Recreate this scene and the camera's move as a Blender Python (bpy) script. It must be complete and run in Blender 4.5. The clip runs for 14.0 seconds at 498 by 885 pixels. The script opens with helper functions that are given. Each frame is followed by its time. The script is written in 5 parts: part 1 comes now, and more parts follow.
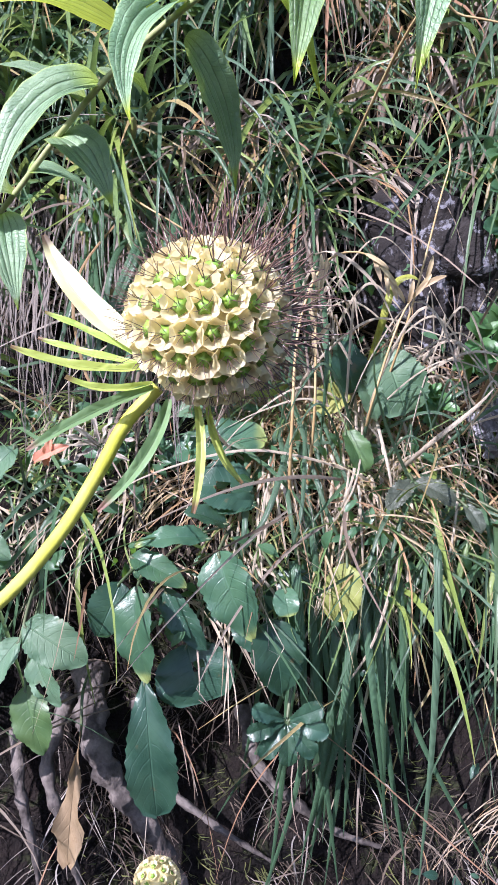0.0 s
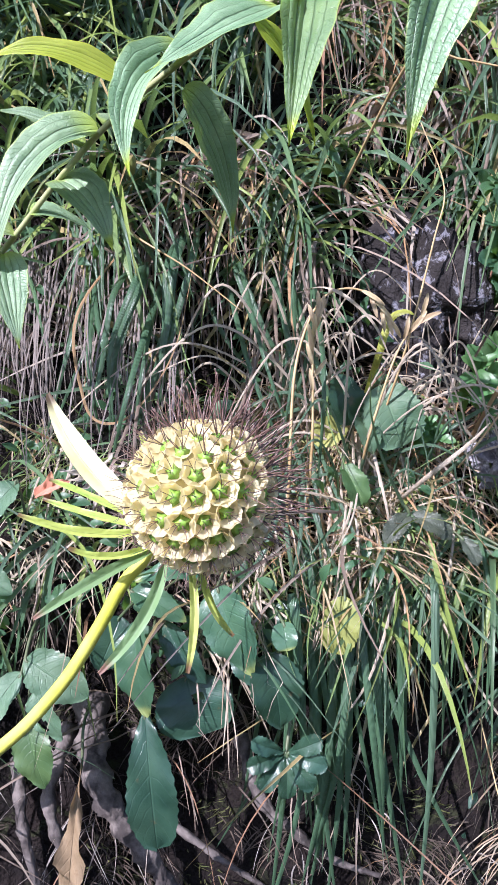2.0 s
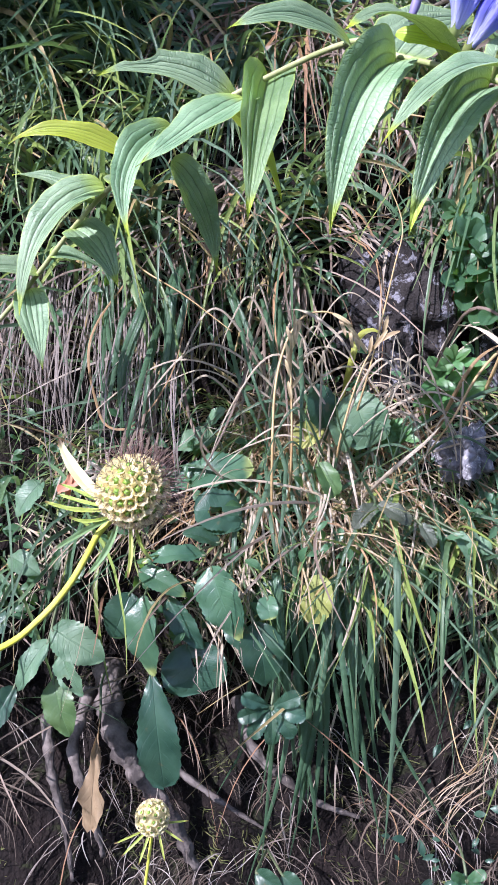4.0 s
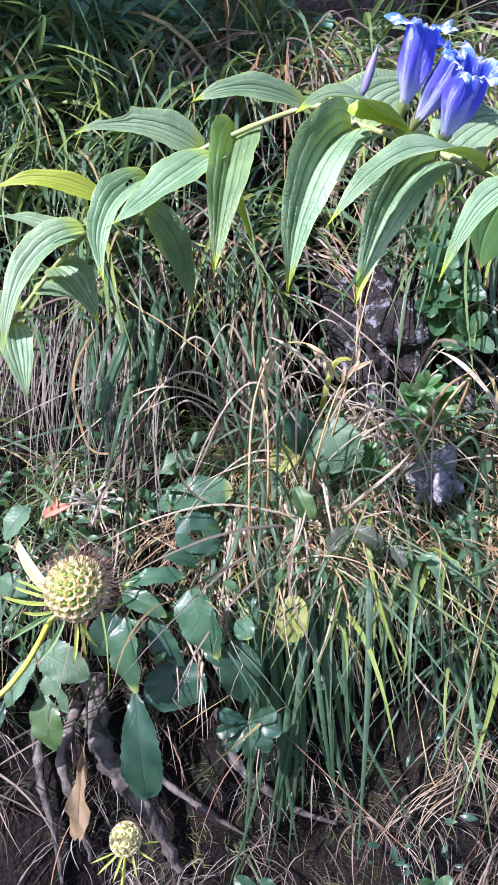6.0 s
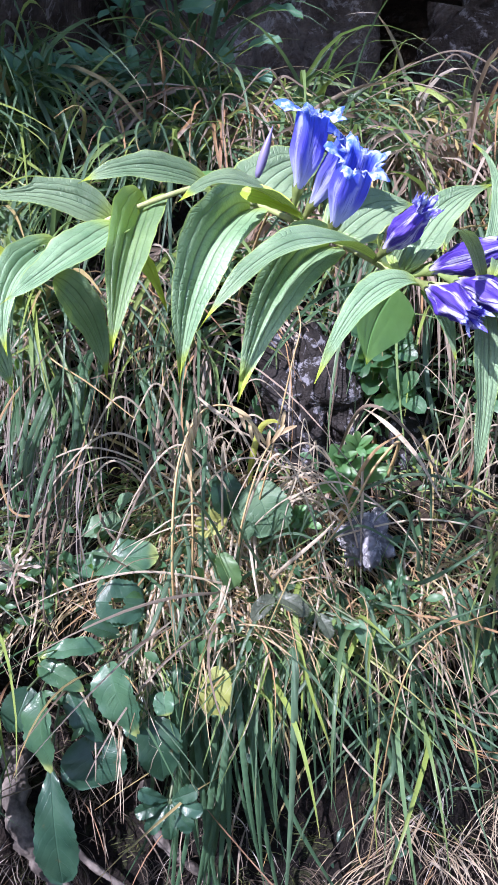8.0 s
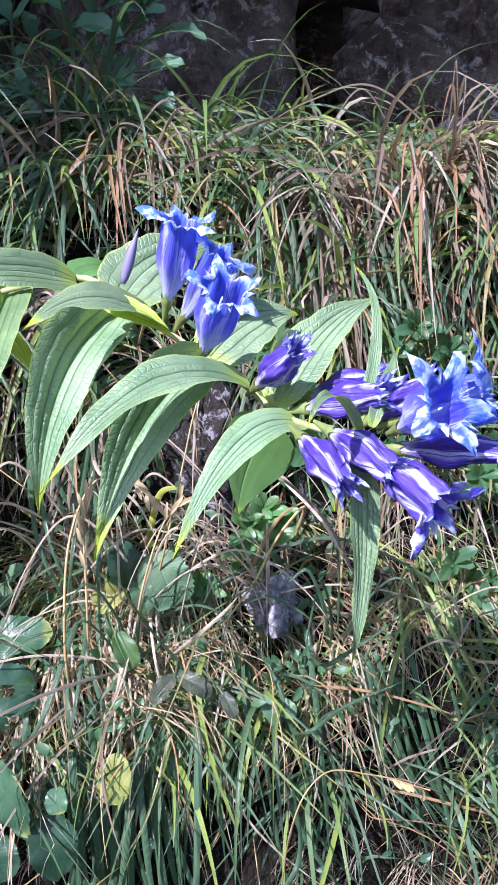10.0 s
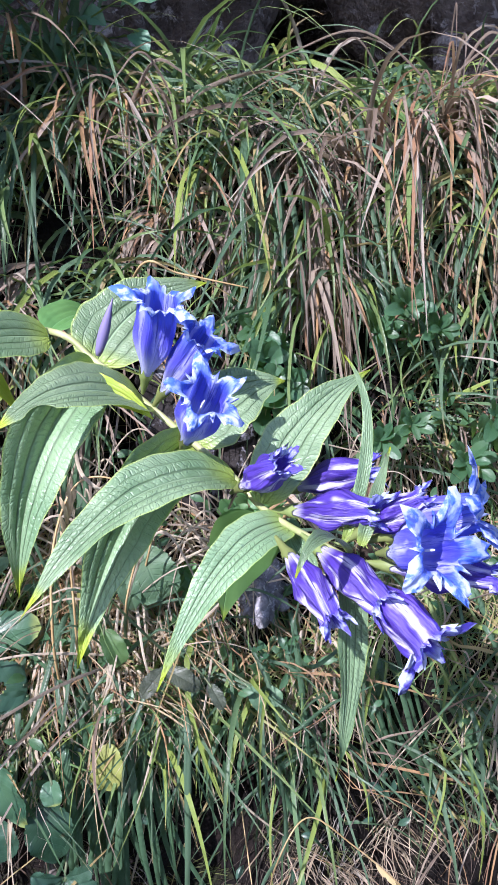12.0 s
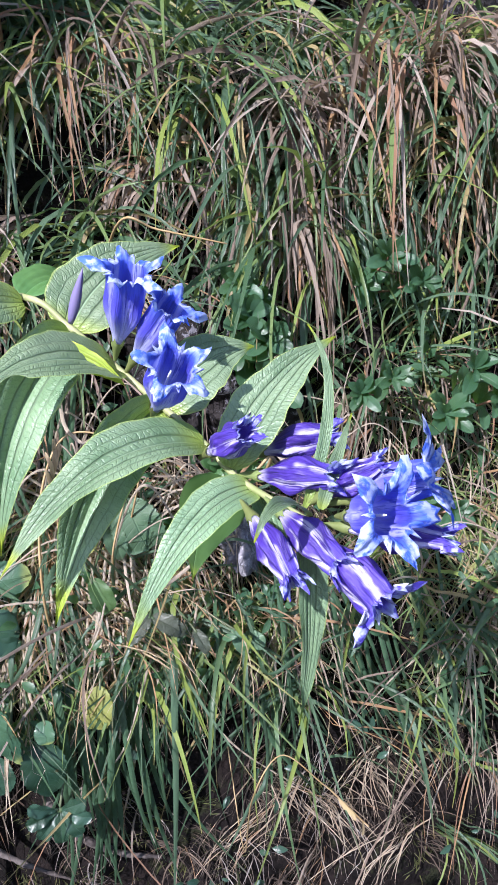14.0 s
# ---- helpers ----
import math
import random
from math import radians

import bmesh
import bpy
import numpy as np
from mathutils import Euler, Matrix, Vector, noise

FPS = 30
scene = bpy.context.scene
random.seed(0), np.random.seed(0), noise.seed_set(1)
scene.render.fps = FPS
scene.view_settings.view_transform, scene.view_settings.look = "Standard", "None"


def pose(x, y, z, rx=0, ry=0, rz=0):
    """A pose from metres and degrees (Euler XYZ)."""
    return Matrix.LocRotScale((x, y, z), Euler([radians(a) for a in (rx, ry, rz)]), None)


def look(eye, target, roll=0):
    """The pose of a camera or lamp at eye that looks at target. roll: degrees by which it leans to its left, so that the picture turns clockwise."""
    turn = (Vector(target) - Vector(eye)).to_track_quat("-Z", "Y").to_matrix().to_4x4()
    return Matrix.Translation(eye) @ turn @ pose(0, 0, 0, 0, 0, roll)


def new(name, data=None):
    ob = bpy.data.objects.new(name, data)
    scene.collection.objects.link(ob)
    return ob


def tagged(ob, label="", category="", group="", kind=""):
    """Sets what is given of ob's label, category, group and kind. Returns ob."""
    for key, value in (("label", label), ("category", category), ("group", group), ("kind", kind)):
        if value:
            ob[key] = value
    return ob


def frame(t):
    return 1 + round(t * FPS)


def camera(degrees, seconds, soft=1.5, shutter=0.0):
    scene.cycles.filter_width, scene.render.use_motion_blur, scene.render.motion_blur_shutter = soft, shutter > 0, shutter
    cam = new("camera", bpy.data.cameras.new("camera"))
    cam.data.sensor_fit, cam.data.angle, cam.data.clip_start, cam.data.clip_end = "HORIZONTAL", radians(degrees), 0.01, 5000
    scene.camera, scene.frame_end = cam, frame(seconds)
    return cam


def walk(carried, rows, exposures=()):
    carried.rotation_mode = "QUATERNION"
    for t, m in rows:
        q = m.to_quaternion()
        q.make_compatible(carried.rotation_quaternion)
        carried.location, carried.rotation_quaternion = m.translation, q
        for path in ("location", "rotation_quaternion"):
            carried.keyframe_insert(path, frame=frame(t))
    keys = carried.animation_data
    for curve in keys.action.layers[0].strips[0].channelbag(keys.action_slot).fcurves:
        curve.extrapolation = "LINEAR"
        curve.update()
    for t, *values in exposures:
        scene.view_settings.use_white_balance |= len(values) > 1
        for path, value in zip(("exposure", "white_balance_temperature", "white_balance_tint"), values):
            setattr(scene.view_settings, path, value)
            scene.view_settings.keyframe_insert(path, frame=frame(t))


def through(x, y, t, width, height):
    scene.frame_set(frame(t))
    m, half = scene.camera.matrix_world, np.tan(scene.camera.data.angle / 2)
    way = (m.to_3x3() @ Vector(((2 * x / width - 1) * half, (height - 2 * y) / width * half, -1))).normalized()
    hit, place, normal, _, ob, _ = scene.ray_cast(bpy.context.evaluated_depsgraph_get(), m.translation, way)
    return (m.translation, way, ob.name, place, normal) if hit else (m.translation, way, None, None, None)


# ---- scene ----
cam = camera(36.9, 14.0)
PATH = [
    (0, (0.0041, 0.0542, 0.6082), (0.0149, 2.0384, 0.3576), -0.57),
    (0.2, (0.0044, 0.0533, 0.6101), (0.0161, 2.0377, 0.3610), -0.60),
    (0.3, (0.0048, 0.0529, 0.6110), (0.0169, 2.0373, 0.3626), -0.62),
    (0.5, (0.0033, 0.0521, 0.6135), (0.0162, 2.0367, 0.3666), -0.65),
    (0.7, (0.0031, 0.0530, 0.6137), (0.0166, 2.0377, 0.3678), -0.74),
    (0.8, (0.0041, 0.0535, 0.6142), (0.0179, 2.0382, 0.3687), -0.78),
    (0.9, (0.0055, 0.0540, 0.6154), (0.0196, 2.0389, 0.3705), -0.83),
    (1, (0.0056, 0.0547, 0.6173), (0.0200, 2.0396, 0.3728), -0.87),
    (1.2, (0.0050, 0.0543, 0.6200), (0.0187, 2.0397, 0.3791), -0.88),
    (1.3, (0.0049, 0.0540, 0.6207), (0.0182, 2.0396, 0.3815), -0.88),
    (1.5, (0.0046, 0.0535, 0.6220), (0.0172, 2.0395, 0.3864), -0.89),
    (1.7, (0.0036, 0.0523, 0.6227), (0.0154, 2.0386, 0.3895), -0.85),
    (2, (0.0053, 0.0506, 0.6242), (0.0158, 2.0373, 0.3946), -0.78),
    (2.4, (0.0085, 0.0445, 0.6261), (0.0129, 2.0315, 0.3988), -0.90),
    (2.7, (0.0117, 0.0217, 0.6320), (-0.0075, 2.0068, 0.3891), -0.85),
    (4.8, (0.033, -0.029, 0.644), (-0.02, 1.955, 0.398), -1.9),
    (5, (0.031, -0.03, 0.653), (-0.013, 1.951, 0.383), -2.2),
    (5.5, (0.041, -0.035, 0.657), (-0.021, 1.947, 0.397), -2.2),
    (6, (0.046, -0.042, 0.666), (-0.007, 1.939, 0.394), -2.0),
    (6.5, (0.054, -0.041, 0.665), (-0.003, 1.941, 0.401), -2.0),
    (7, (0.059, -0.045, 0.674), (0.019, 1.938, 0.419), -1.9),
    (7.5, (0.071, -0.039, 0.681), (0.047, 1.949, 0.468), -1.8),
    (8, (0.081, -0.026, 0.69), (0.102, 1.964, 0.486), -1.6),
    (8.5, (0.089, -0.012, 0.7), (0.168, 1.976, 0.502), -1.3),
    (9, (0.095, -0.001, 0.707), (0.228, 1.986, 0.524), -1.3),
    (9.2, (0.1, 0.002, 0.711), (0.25, 1.988, 0.526), -1.5),
    (11.3, (0.1120, 0.0180, 0.7960), (0.3397, 1.9640, 0.3420), -2),
    (11.5, (0.1130, 0.0220, 0.7980), (0.3399, 1.9630, 0.3203), -2.1),
    (12, (0.1130, 0.0300, 0.8060), (0.3342, 1.9620, 0.2834), -2.2),
    (12.5, (0.1130, 0.0410, 0.8090), (0.3215, 1.9590, 0.2263), -2.4),
    (13, (0.1140, 0.0430, 0.8100), (0.3165, 1.9470, 0.1725), -2.4),
    (13.5, (0.1200, 0.0320, 0.8140), (0.3266, 1.9270, 0.1567), -2.5),
    (14, (0.1220, 0.0220, 0.8160), (0.3434, 1.9110, 0.1434), -2.5),
]
walk(cam, [(t, look(eye, target, roll)) for t, eye, target, roll in PATH], [(0, 1.39, 5580, 24), (7, 1.44, 5540, 23.5), (9, 1.46, 5540, 22.5), (11.5, 1.27, 5620, 21.5), (14, 1.08, 5690, 20)])

# ---- light ----
SUN = Vector((-0.48, -0.55, 0.69)).normalized()
world = bpy.data.worlds.new("sky")
scene.world = world
world.use_nodes = True
wn = world.node_tree
sky = wn.nodes.new("ShaderNodeTexSky")
sky.sky_type, sky.sun_disc = "NISHITA", False
sky.sun_elevation, sky.sun_rotation = math.asin(SUN.z), math.atan2(SUN.x, SUN.y)
wn.nodes["Background"].inputs["Strength"].default_value = 0.098
wn.links.new(sky.outputs[0], wn.nodes["Background"].inputs["Color"])
sun = new("sun", bpy.data.lights.new("sun", "SUN"))
sun.data.energy, sun.data.angle, sun.data.color = 4.45, radians(0.53), (1.0, 0.94, 0.86)
sun.matrix_world = look(SUN * 6, (0, 0, 0.6))

# ---- materials ----


class Nodes:
    """A short hand for node materials."""

    def __init__(self, name):
        self.mat = bpy.data.materials.new(name)
        self.mat.use_nodes = True
        self.nt = self.mat.node_tree
        self.nt.nodes.clear()
        self.out = self.nt.nodes.new("ShaderNodeOutputMaterial")

    def put(self, kind, ins=(), **props):
        n = self.nt.nodes.new("ShaderNode" + kind)
        if "operation" in props:
            n.operation = props["operation"]
        if "use_clamp" in props:
            n.use_clamp = props["use_clamp"]
        if "data_type" in props:
            n.data_type = props["data_type"]
        if "blend_type" in props:
            n.blend_type = props["blend_type"]
        if "interpolation_type" in props:
            n.interpolation_type = props["interpolation_type"]
        if "feature" in props:
            n.feature = props["feature"]
        for k, v in dict(ins).items():
            if hasattr(v, "is_output"):
                self.nt.links.new(v, n.inputs[k])
            else:
                n.inputs[k].default_value = v
        return n

    def math(self, op, a, b=0.0, clamp=False):
        return self.put("Math", {0: a, 1: b}, operation=op, use_clamp=clamp).outputs[0]

    def ramp(self, fac, stops, mode="LINEAR"):
        n = self.put("ValToRGB", {"Fac": fac})
        n.color_ramp.interpolation = mode
        while len(n.color_ramp.elements) < len(stops):
            n.color_ramp.elements.new(0.5)
        for e, (p, c) in zip(n.color_ramp.elements, stops):
            e.position, e.color = p, (*c, 1)
        return n.outputs["Color"]

    def mix(self, fac, a, b, blend="MIX"):
        n = self.put("Mix", {0: fac, 6: a, 7: b}, data_type="RGBA", blend_type=blend)
        return n.outputs[2]

    def noise(self, scale, detail=3.0, rough=0.55, vec=None, distort=0.0):
        ins = {"Scale": scale, "Detail": detail, "Roughness": rough, "Distortion": distort}
        if vec is not None:
            ins["Vector"] = vec
        return self.put("TexNoise", ins).outputs["Fac"]

    def span(self, v, a, b, c=0.0, d=1.0):
        return self.put("MapRange", {0: v, 1: a, 2: b, 3: c, 4: d}, interpolation_type="SMOOTHSTEP").outputs[0]

    def finish(self, shader):
        self.nt.links.new(shader, self.out.inputs["Surface"])
        return self.mat


def rgba(c):
    return (*c, 1)


def thin_leaf(n, col, through, rough, share, bump=None, spec=0.5):
    """Green tissue: gloss and colour on the face, coloured light through it."""
    ins = {"Base Color": col, "Roughness": rough, "Specular IOR Level": spec}
    if bump is not None:
        ins["Normal"] = bump
    p = n.put("BsdfPrincipled", ins).outputs[0]
    t = n.put("BsdfTranslucent", {"Color": through}).outputs[0]
    return n.finish(n.put("MixShader", {0: share, 1: p, 2: t}).outputs[0])


def leaf_material(name, dark, light, through, rough=0.42, share=0.35, veins="long", depth=0.0007, tip=None, spots=0.0):
    n = Nodes(name)
    obj = n.put("TexCoord").outputs["Object"]
    uv = n.put("SeparateXYZ", {0: n.put("UVMap").outputs[0]})
    u = n.math("ABSOLUTE", n.math("SUBTRACT", n.math("MULTIPLY", uv.outputs[0], 2.0), 1.0))
    v = uv.outputs[1]
    rnd = n.put("ObjectInfo").outputs["Random"]
    col = n.mix(n.span(n.noise(45.0, 4.0, vec=obj), 0.3, 0.7), rgba(dark), rgba(light))
    col = n.mix(n.math("MULTIPLY", n.noise(420.0, 2.0, vec=obj), 0.35), col, rgba([c * 1.5 for c in light]))
    hue = n.put("HueSaturation", {"Hue": n.math("ADD", 0.485, n.math("MULTIPLY", rnd, 0.03)), "Value": n.math("ADD", 0.85, n.math("MULTIPLY", rnd, 0.3)), "Color": col})
    col = hue.outputs[0]
    lines = n.span(u, 0.0, 0.06, 1.0, 0.0)
    if veins == "long":
        for c, w in ((0.30, 0.05), (0.62, 0.04)):
            d = n.math("ABSOLUTE", n.math("SUBTRACT", u, c))
            lines = n.math("MAXIMUM", lines, n.span(d, 0.0, w, 0.8 if c < 0.5 else 0.5, 0.0))
        cells = n.put("TexVoronoi", {"Scale": 640.0, "Vector": n.put("VectorMath", {0: obj, 1: n.put("VectorMath", {0: n.put("TexNoise", {"Vector": obj, "Scale": 300.0}).outputs["Color"], 3: 0.0016}, operation="SCALE").outputs[0]}, operation="ADD").outputs[0], "Randomness": 1.0}, feature="DISTANCE_TO_EDGE").outputs["Distance"]
        band = n.math("FLOOR", n.math("MULTIPLY", u, 3.1))
        phase = n.math("ADD", n.math("MULTIPLY", n.math("SUBTRACT", v, n.math("MULTIPLY", u, 0.07)), 36.0), n.math("ADD", n.math("MULTIPLY", band, 0.37), n.math("MULTIPLY", n.noise(150.0, 3.0, vec=obj), 3.0)))
        rung = n.math("ABSOLUTE", n.math("SUBTRACT", n.math("FRACT", phase), 0.5))
        cross = n.math("MAXIMUM", n.span(rung, 0.0, 0.22, 0.70, 0.0), n.span(cells, 0.0, 0.24, 0.30, 0.0))
    else:
        bow = n.math("ADD", n.math("MULTIPLY", n.math("POWER", u, 1.5), 0.24), n.math("MULTIPLY", n.noise(70.0, 2.0, vec=obj), 0.09))
        side = n.math("SINE", n.math("MULTIPLY", n.math("SUBTRACT", v, bow), 54.0))
        if veins == "net":
            lines = n.math("MAXIMUM", lines, n.span(side, 0.86, 1.0, 0.0, 0.40))
        cross = n.span(n.put("TexVoronoi", {"Scale": 420.0, "Vector": obj}, feature="DISTANCE_TO_EDGE").outputs["Distance"], 0.0, 0.12, 0.22, 0.0)
    relief = n.math("MAXIMUM", lines, n.math("MULTIPLY", cross, 0.6))
    rib = n.span(u, 0.0, 0.05, 1.0, 0.0)
    if veins == "long":
        col = n.mix(n.math("MULTIPLY", relief, 0.30), col, rgba([c * 0.6 for c in dark]))
        col = n.mix(n.math("MULTIPLY", lines, 0.55), col, rgba([c * 0.4 for c in dark]))
        col = n.mix(n.math("MULTIPLY", rib, 0.6), col, rgba([min(1, c * 1.6 + 0.03) for c in light]))
        col = n.mix(n.span(u, 0.92, 1.0, 0.0, 0.65), col, rgba([min(1, c * k) for c, k in zip(light, (1.75, 1.55, 0.55))]))
    else:
        col = n.mix(n.math("MULTIPLY", lines, 0.30), col, rgba([min(1, c * 1.7 + 0.01) for c in light]))
    if spots:
        s = n.span(n.noise(130.0, 3.0, vec=obj), 0.66, 0.74)
        col = n.mix(n.math("MULTIPLY", s, spots), col, (0.16, 0.09, 0.04, 1))
    if tip:
        col = n.mix(n.span(n.math("ADD", v, n.math("MULTIPLY", n.noise(60.0, 2.0, vec=obj), 0.2)), 0.955, 1.07), col, rgba(tip))
        if veins == "long":
            col = n.mix(n.span(v, 0.0, 0.16, 0.6, 0.0), col, rgba(tip))
    height = n.math("SUBTRACT", n.math("MULTIPLY", n.noise(700.0, 2.0, vec=obj), 0.25), relief)
    bump = n.put("Bump", {"Strength": 0.80, "Distance": depth, "Height": height}).outputs[0]
    thr = n.mix(n.math("MULTIPLY", lines, 0.5), rgba(through), rgba([c * 0.5 for c in through]))
    return thin_leaf(n, col, thr, rough, share, bump, 0.65 if veins == "long" else 0.4)


def blade_material(name, stops, through, rough=0.5, share=0.3, tip=None):
    """Grass: one colour of the ramp for each blade, fine lengthwise grain."""
    n = Nodes(name)
    rnd = n.put("NewGeometry").outputs["Random Per Island"]
    uv = n.put("SeparateXYZ", {0: n.put("UVMap").outputs[0]})
    obj = n.put("TexCoord").outputs["Object"]
    col = n.ramp(rnd, stops, "CONSTANT")
    col = n.mix(n.math("MULTIPLY", n.noise(90.0, 3.0, vec=obj), 0.45), col, rgba((0.30, 0.23, 0.17)), "MIX") if tip is None else n.mix(n.span(n.math("ADD", uv.outputs[1], n.math("MULTIPLY", rnd, 0.6)), 1.34, 1.56), col, rgba(tip))
    grain = n.math("SINE", n.math("MULTIPLY", uv.outputs[0], 38.0))
    val = n.math("ADD", 0.92, n.math("MULTIPLY", grain, 0.10))
    col = n.put("HueSaturation", {"Value": val, "Color": col}).outputs[0]
    bump = n.put("Bump", {"Strength": 0.5, "Distance": 0.0003, "Height": grain}).outputs[0]
    return thin_leaf(n, col, n.mix(0.5, col, rgba(through)), rough, share, bump, 0.45)


def solid_material(name, a, b, rough=0.7, scale=60.0, relief=0.0006, c=None, fine=500.0, spec=0.4):
    n = Nodes(name)
    obj = n.put("TexCoord").outputs["Object"]
    big = n.noise(scale, 5.0, 0.6, obj)
    col = n.mix(n.span(big, 0.35, 0.65), rgba(a), rgba(b))
    small = n.noise(fine, 3.0, 0.6, obj)
    col = n.mix(n.math("MULTIPLY", small, 0.5), col, rgba([k * 0.6 for k in a]))
    if c:
        col = n.mix(n.span(n.noise(scale * 2.3, 6.0, 0.7, obj, 0.6), 0.54, 0.62), col, rgba(c))
    height = n.math("ADD", big, n.math("MULTIPLY", small, 0.5))
    bump = n.put("Bump", {"Strength": 0.9, "Distance": relief, "Height": height}).outputs[0]
    return n.finish(n.put("BsdfPrincipled", {"Base Color": col, "Roughness": rough, "Normal": bump, "Specular IOR Level": spec}).outputs[0])


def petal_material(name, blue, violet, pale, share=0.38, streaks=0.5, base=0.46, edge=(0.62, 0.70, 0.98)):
    """Gentian corolla: pale base, violet pleats, blue points, sunlit shine painted in white."""
    n = Nodes(name)
    uv = n.put("SeparateXYZ", {0: n.put("UVMap").outputs[0]})
    obj = n.put("TexCoord").outputs["Object"]
    u, v = uv.outputs[0], uv.outputs[1]
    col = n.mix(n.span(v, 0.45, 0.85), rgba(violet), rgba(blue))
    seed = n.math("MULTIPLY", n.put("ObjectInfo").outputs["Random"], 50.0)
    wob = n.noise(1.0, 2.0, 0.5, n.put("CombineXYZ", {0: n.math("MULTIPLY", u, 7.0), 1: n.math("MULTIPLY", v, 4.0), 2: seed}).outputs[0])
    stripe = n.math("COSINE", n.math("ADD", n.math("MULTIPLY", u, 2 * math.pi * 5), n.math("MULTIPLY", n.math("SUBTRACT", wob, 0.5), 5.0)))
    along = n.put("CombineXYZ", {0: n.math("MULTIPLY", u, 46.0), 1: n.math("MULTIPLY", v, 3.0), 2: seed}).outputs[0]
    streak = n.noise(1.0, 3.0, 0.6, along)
    # Pale pleats, widened into white patches that paint in the sun's sheen.
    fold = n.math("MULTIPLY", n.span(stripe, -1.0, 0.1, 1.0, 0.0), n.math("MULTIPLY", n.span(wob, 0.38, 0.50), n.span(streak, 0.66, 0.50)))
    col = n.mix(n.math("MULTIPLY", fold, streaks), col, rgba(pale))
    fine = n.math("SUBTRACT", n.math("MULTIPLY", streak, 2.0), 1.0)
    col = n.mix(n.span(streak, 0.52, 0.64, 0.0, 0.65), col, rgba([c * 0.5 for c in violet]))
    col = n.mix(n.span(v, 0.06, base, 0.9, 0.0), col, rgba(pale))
    # Light blotches on the lobes: sunlit petal shine put into the colour.
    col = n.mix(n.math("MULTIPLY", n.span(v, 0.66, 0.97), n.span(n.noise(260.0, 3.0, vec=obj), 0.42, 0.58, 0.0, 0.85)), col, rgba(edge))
    bump = n.put("Bump", {"Strength": 0.8, "Distance": 0.0007, "Height": fine}).outputs[0]
    return thin_leaf(n, col, n.mix(0.4, col, rgba(blue)), 0.42, share, bump, 0.45)


M_GENTIAN = leaf_material("gentian_leaf", (0.082, 0.158, 0.076), (0.218, 0.314, 0.178), (0.34, 0.54, 0.06), 0.44, 0.15, "long", 0.00075, tip=(0.36, 0.46, 0.02))
M_HOOD = leaf_material("hooded_leaf", (0.082, 0.158, 0.072), (0.190, 0.290, 0.130), (0.50, 0.72, 0.04), 0.44, 0.30, "long", 0.00075, tip=(0.36, 0.46, 0.02))
M_YELLOWED = leaf_material("yellowing_leaf", (0.26, 0.36, 0.03), (0.38, 0.46, 0.05), (0.62, 0.78, 0.04), 0.45, 0.42, "long", 0.0003, spots=0.7)
M_YELLOWED_DARK = leaf_material("backlit_leaf", (0.06, 0.16, 0.05), (0.11, 0.23, 0.075), (0.36, 0.70, 0.05), 0.42, 0.22, "none", 0.0002, tip=(0.36, 0.46, 0.04))
# Dark and lit copies of one glossy leaf; sun and shade sit in the colour.
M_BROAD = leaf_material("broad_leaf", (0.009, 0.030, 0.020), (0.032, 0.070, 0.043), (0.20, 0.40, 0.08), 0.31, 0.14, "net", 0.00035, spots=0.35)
M_BROAD_LIT = leaf_material("lit_glossy_broad_leaf", (0.018, 0.052, 0.032), (0.052, 0.105, 0.056), (0.25, 0.45, 0.08), 0.27, 0.16, "net", 0.00040, tip=(0.20, 0.24, 0.08))
M_BROAD_SPOT = leaf_material("spotted_broad_leaf", (0.035, 0.085, 0.030), (0.080, 0.140, 0.050), (0.25, 0.40, 0.08), 0.4, 0.2, "net", 0.0003, spots=0.9)
M_NETTLE = leaf_material("nettle_leaf", (0.030, 0.038, 0.026), (0.070, 0.085, 0.060), (0.2, 0.3, 0.1), 0.42, 0.12, "net", 0.0012)
M_PETIOLE = solid_material("leaf_stalk", (0.05, 0.085, 0.035), (0.12, 0.13, 0.07), 0.5, 90.0, 0.0002)
M_BROAD_PALE = leaf_material("pale_broad_leaf", (0.045, 0.100, 0.058), (0.105, 0.175, 0.100), (0.28, 0.42, 0.10), 0.42, 0.22, "net", 0.0008, spots=0.3)
M_BROAD_YELLOW = leaf_material("yellow_broad_leaf", (0.20, 0.22, 0.06), (0.30, 0.31, 0.09), (0.4, 0.4, 0.06), 0.5, 0.35, "net", 0.0005, spots=0.6)
M_SHRUB = leaf_material("shrub_leaf", (0.022, 0.064, 0.034), (0.056, 0.116, 0.057), (0.25, 0.5, 0.05), 0.38, 0.28, "net", 0.0002)
M_SPRIG = leaf_material("light_shrub_leaf", (0.045, 0.115, 0.042), (0.092, 0.185, 0.070), (0.30, 0.55, 0.06), 0.36, 0.30, "net", 0.0002)
M_SHADE = leaf_material("shade_leaf", (0.05, 0.125, 0.085), (0.09, 0.185, 0.120), (0.18, 0.4, 0.06), 0.42, 0.3, "net", 0.0002)
M_DEAD = leaf_material("dead_leaf", (0.15, 0.105, 0.055), (0.28, 0.205, 0.12), (0.4, 0.25, 0.1), 0.7, 0.2, "net", 0.0009, spots=0.5)
M_BRACT = leaf_material("bract", (0.22, 0.31, 0.04), (0.40, 0.48, 0.12), (0.58, 0.70, 0.08), 0.45, 0.32, "none", 0.0003, tip=(0.16, 0.08, 0.05))
M_BRACT_GREY = leaf_material("grey_bract", (0.060, 0.130, 0.045), (0.13, 0.21, 0.09), (0.35, 0.5, 0.12), 0.55, 0.22, "none", 0.0004, tip=(0.18, 0.09, 0.07))
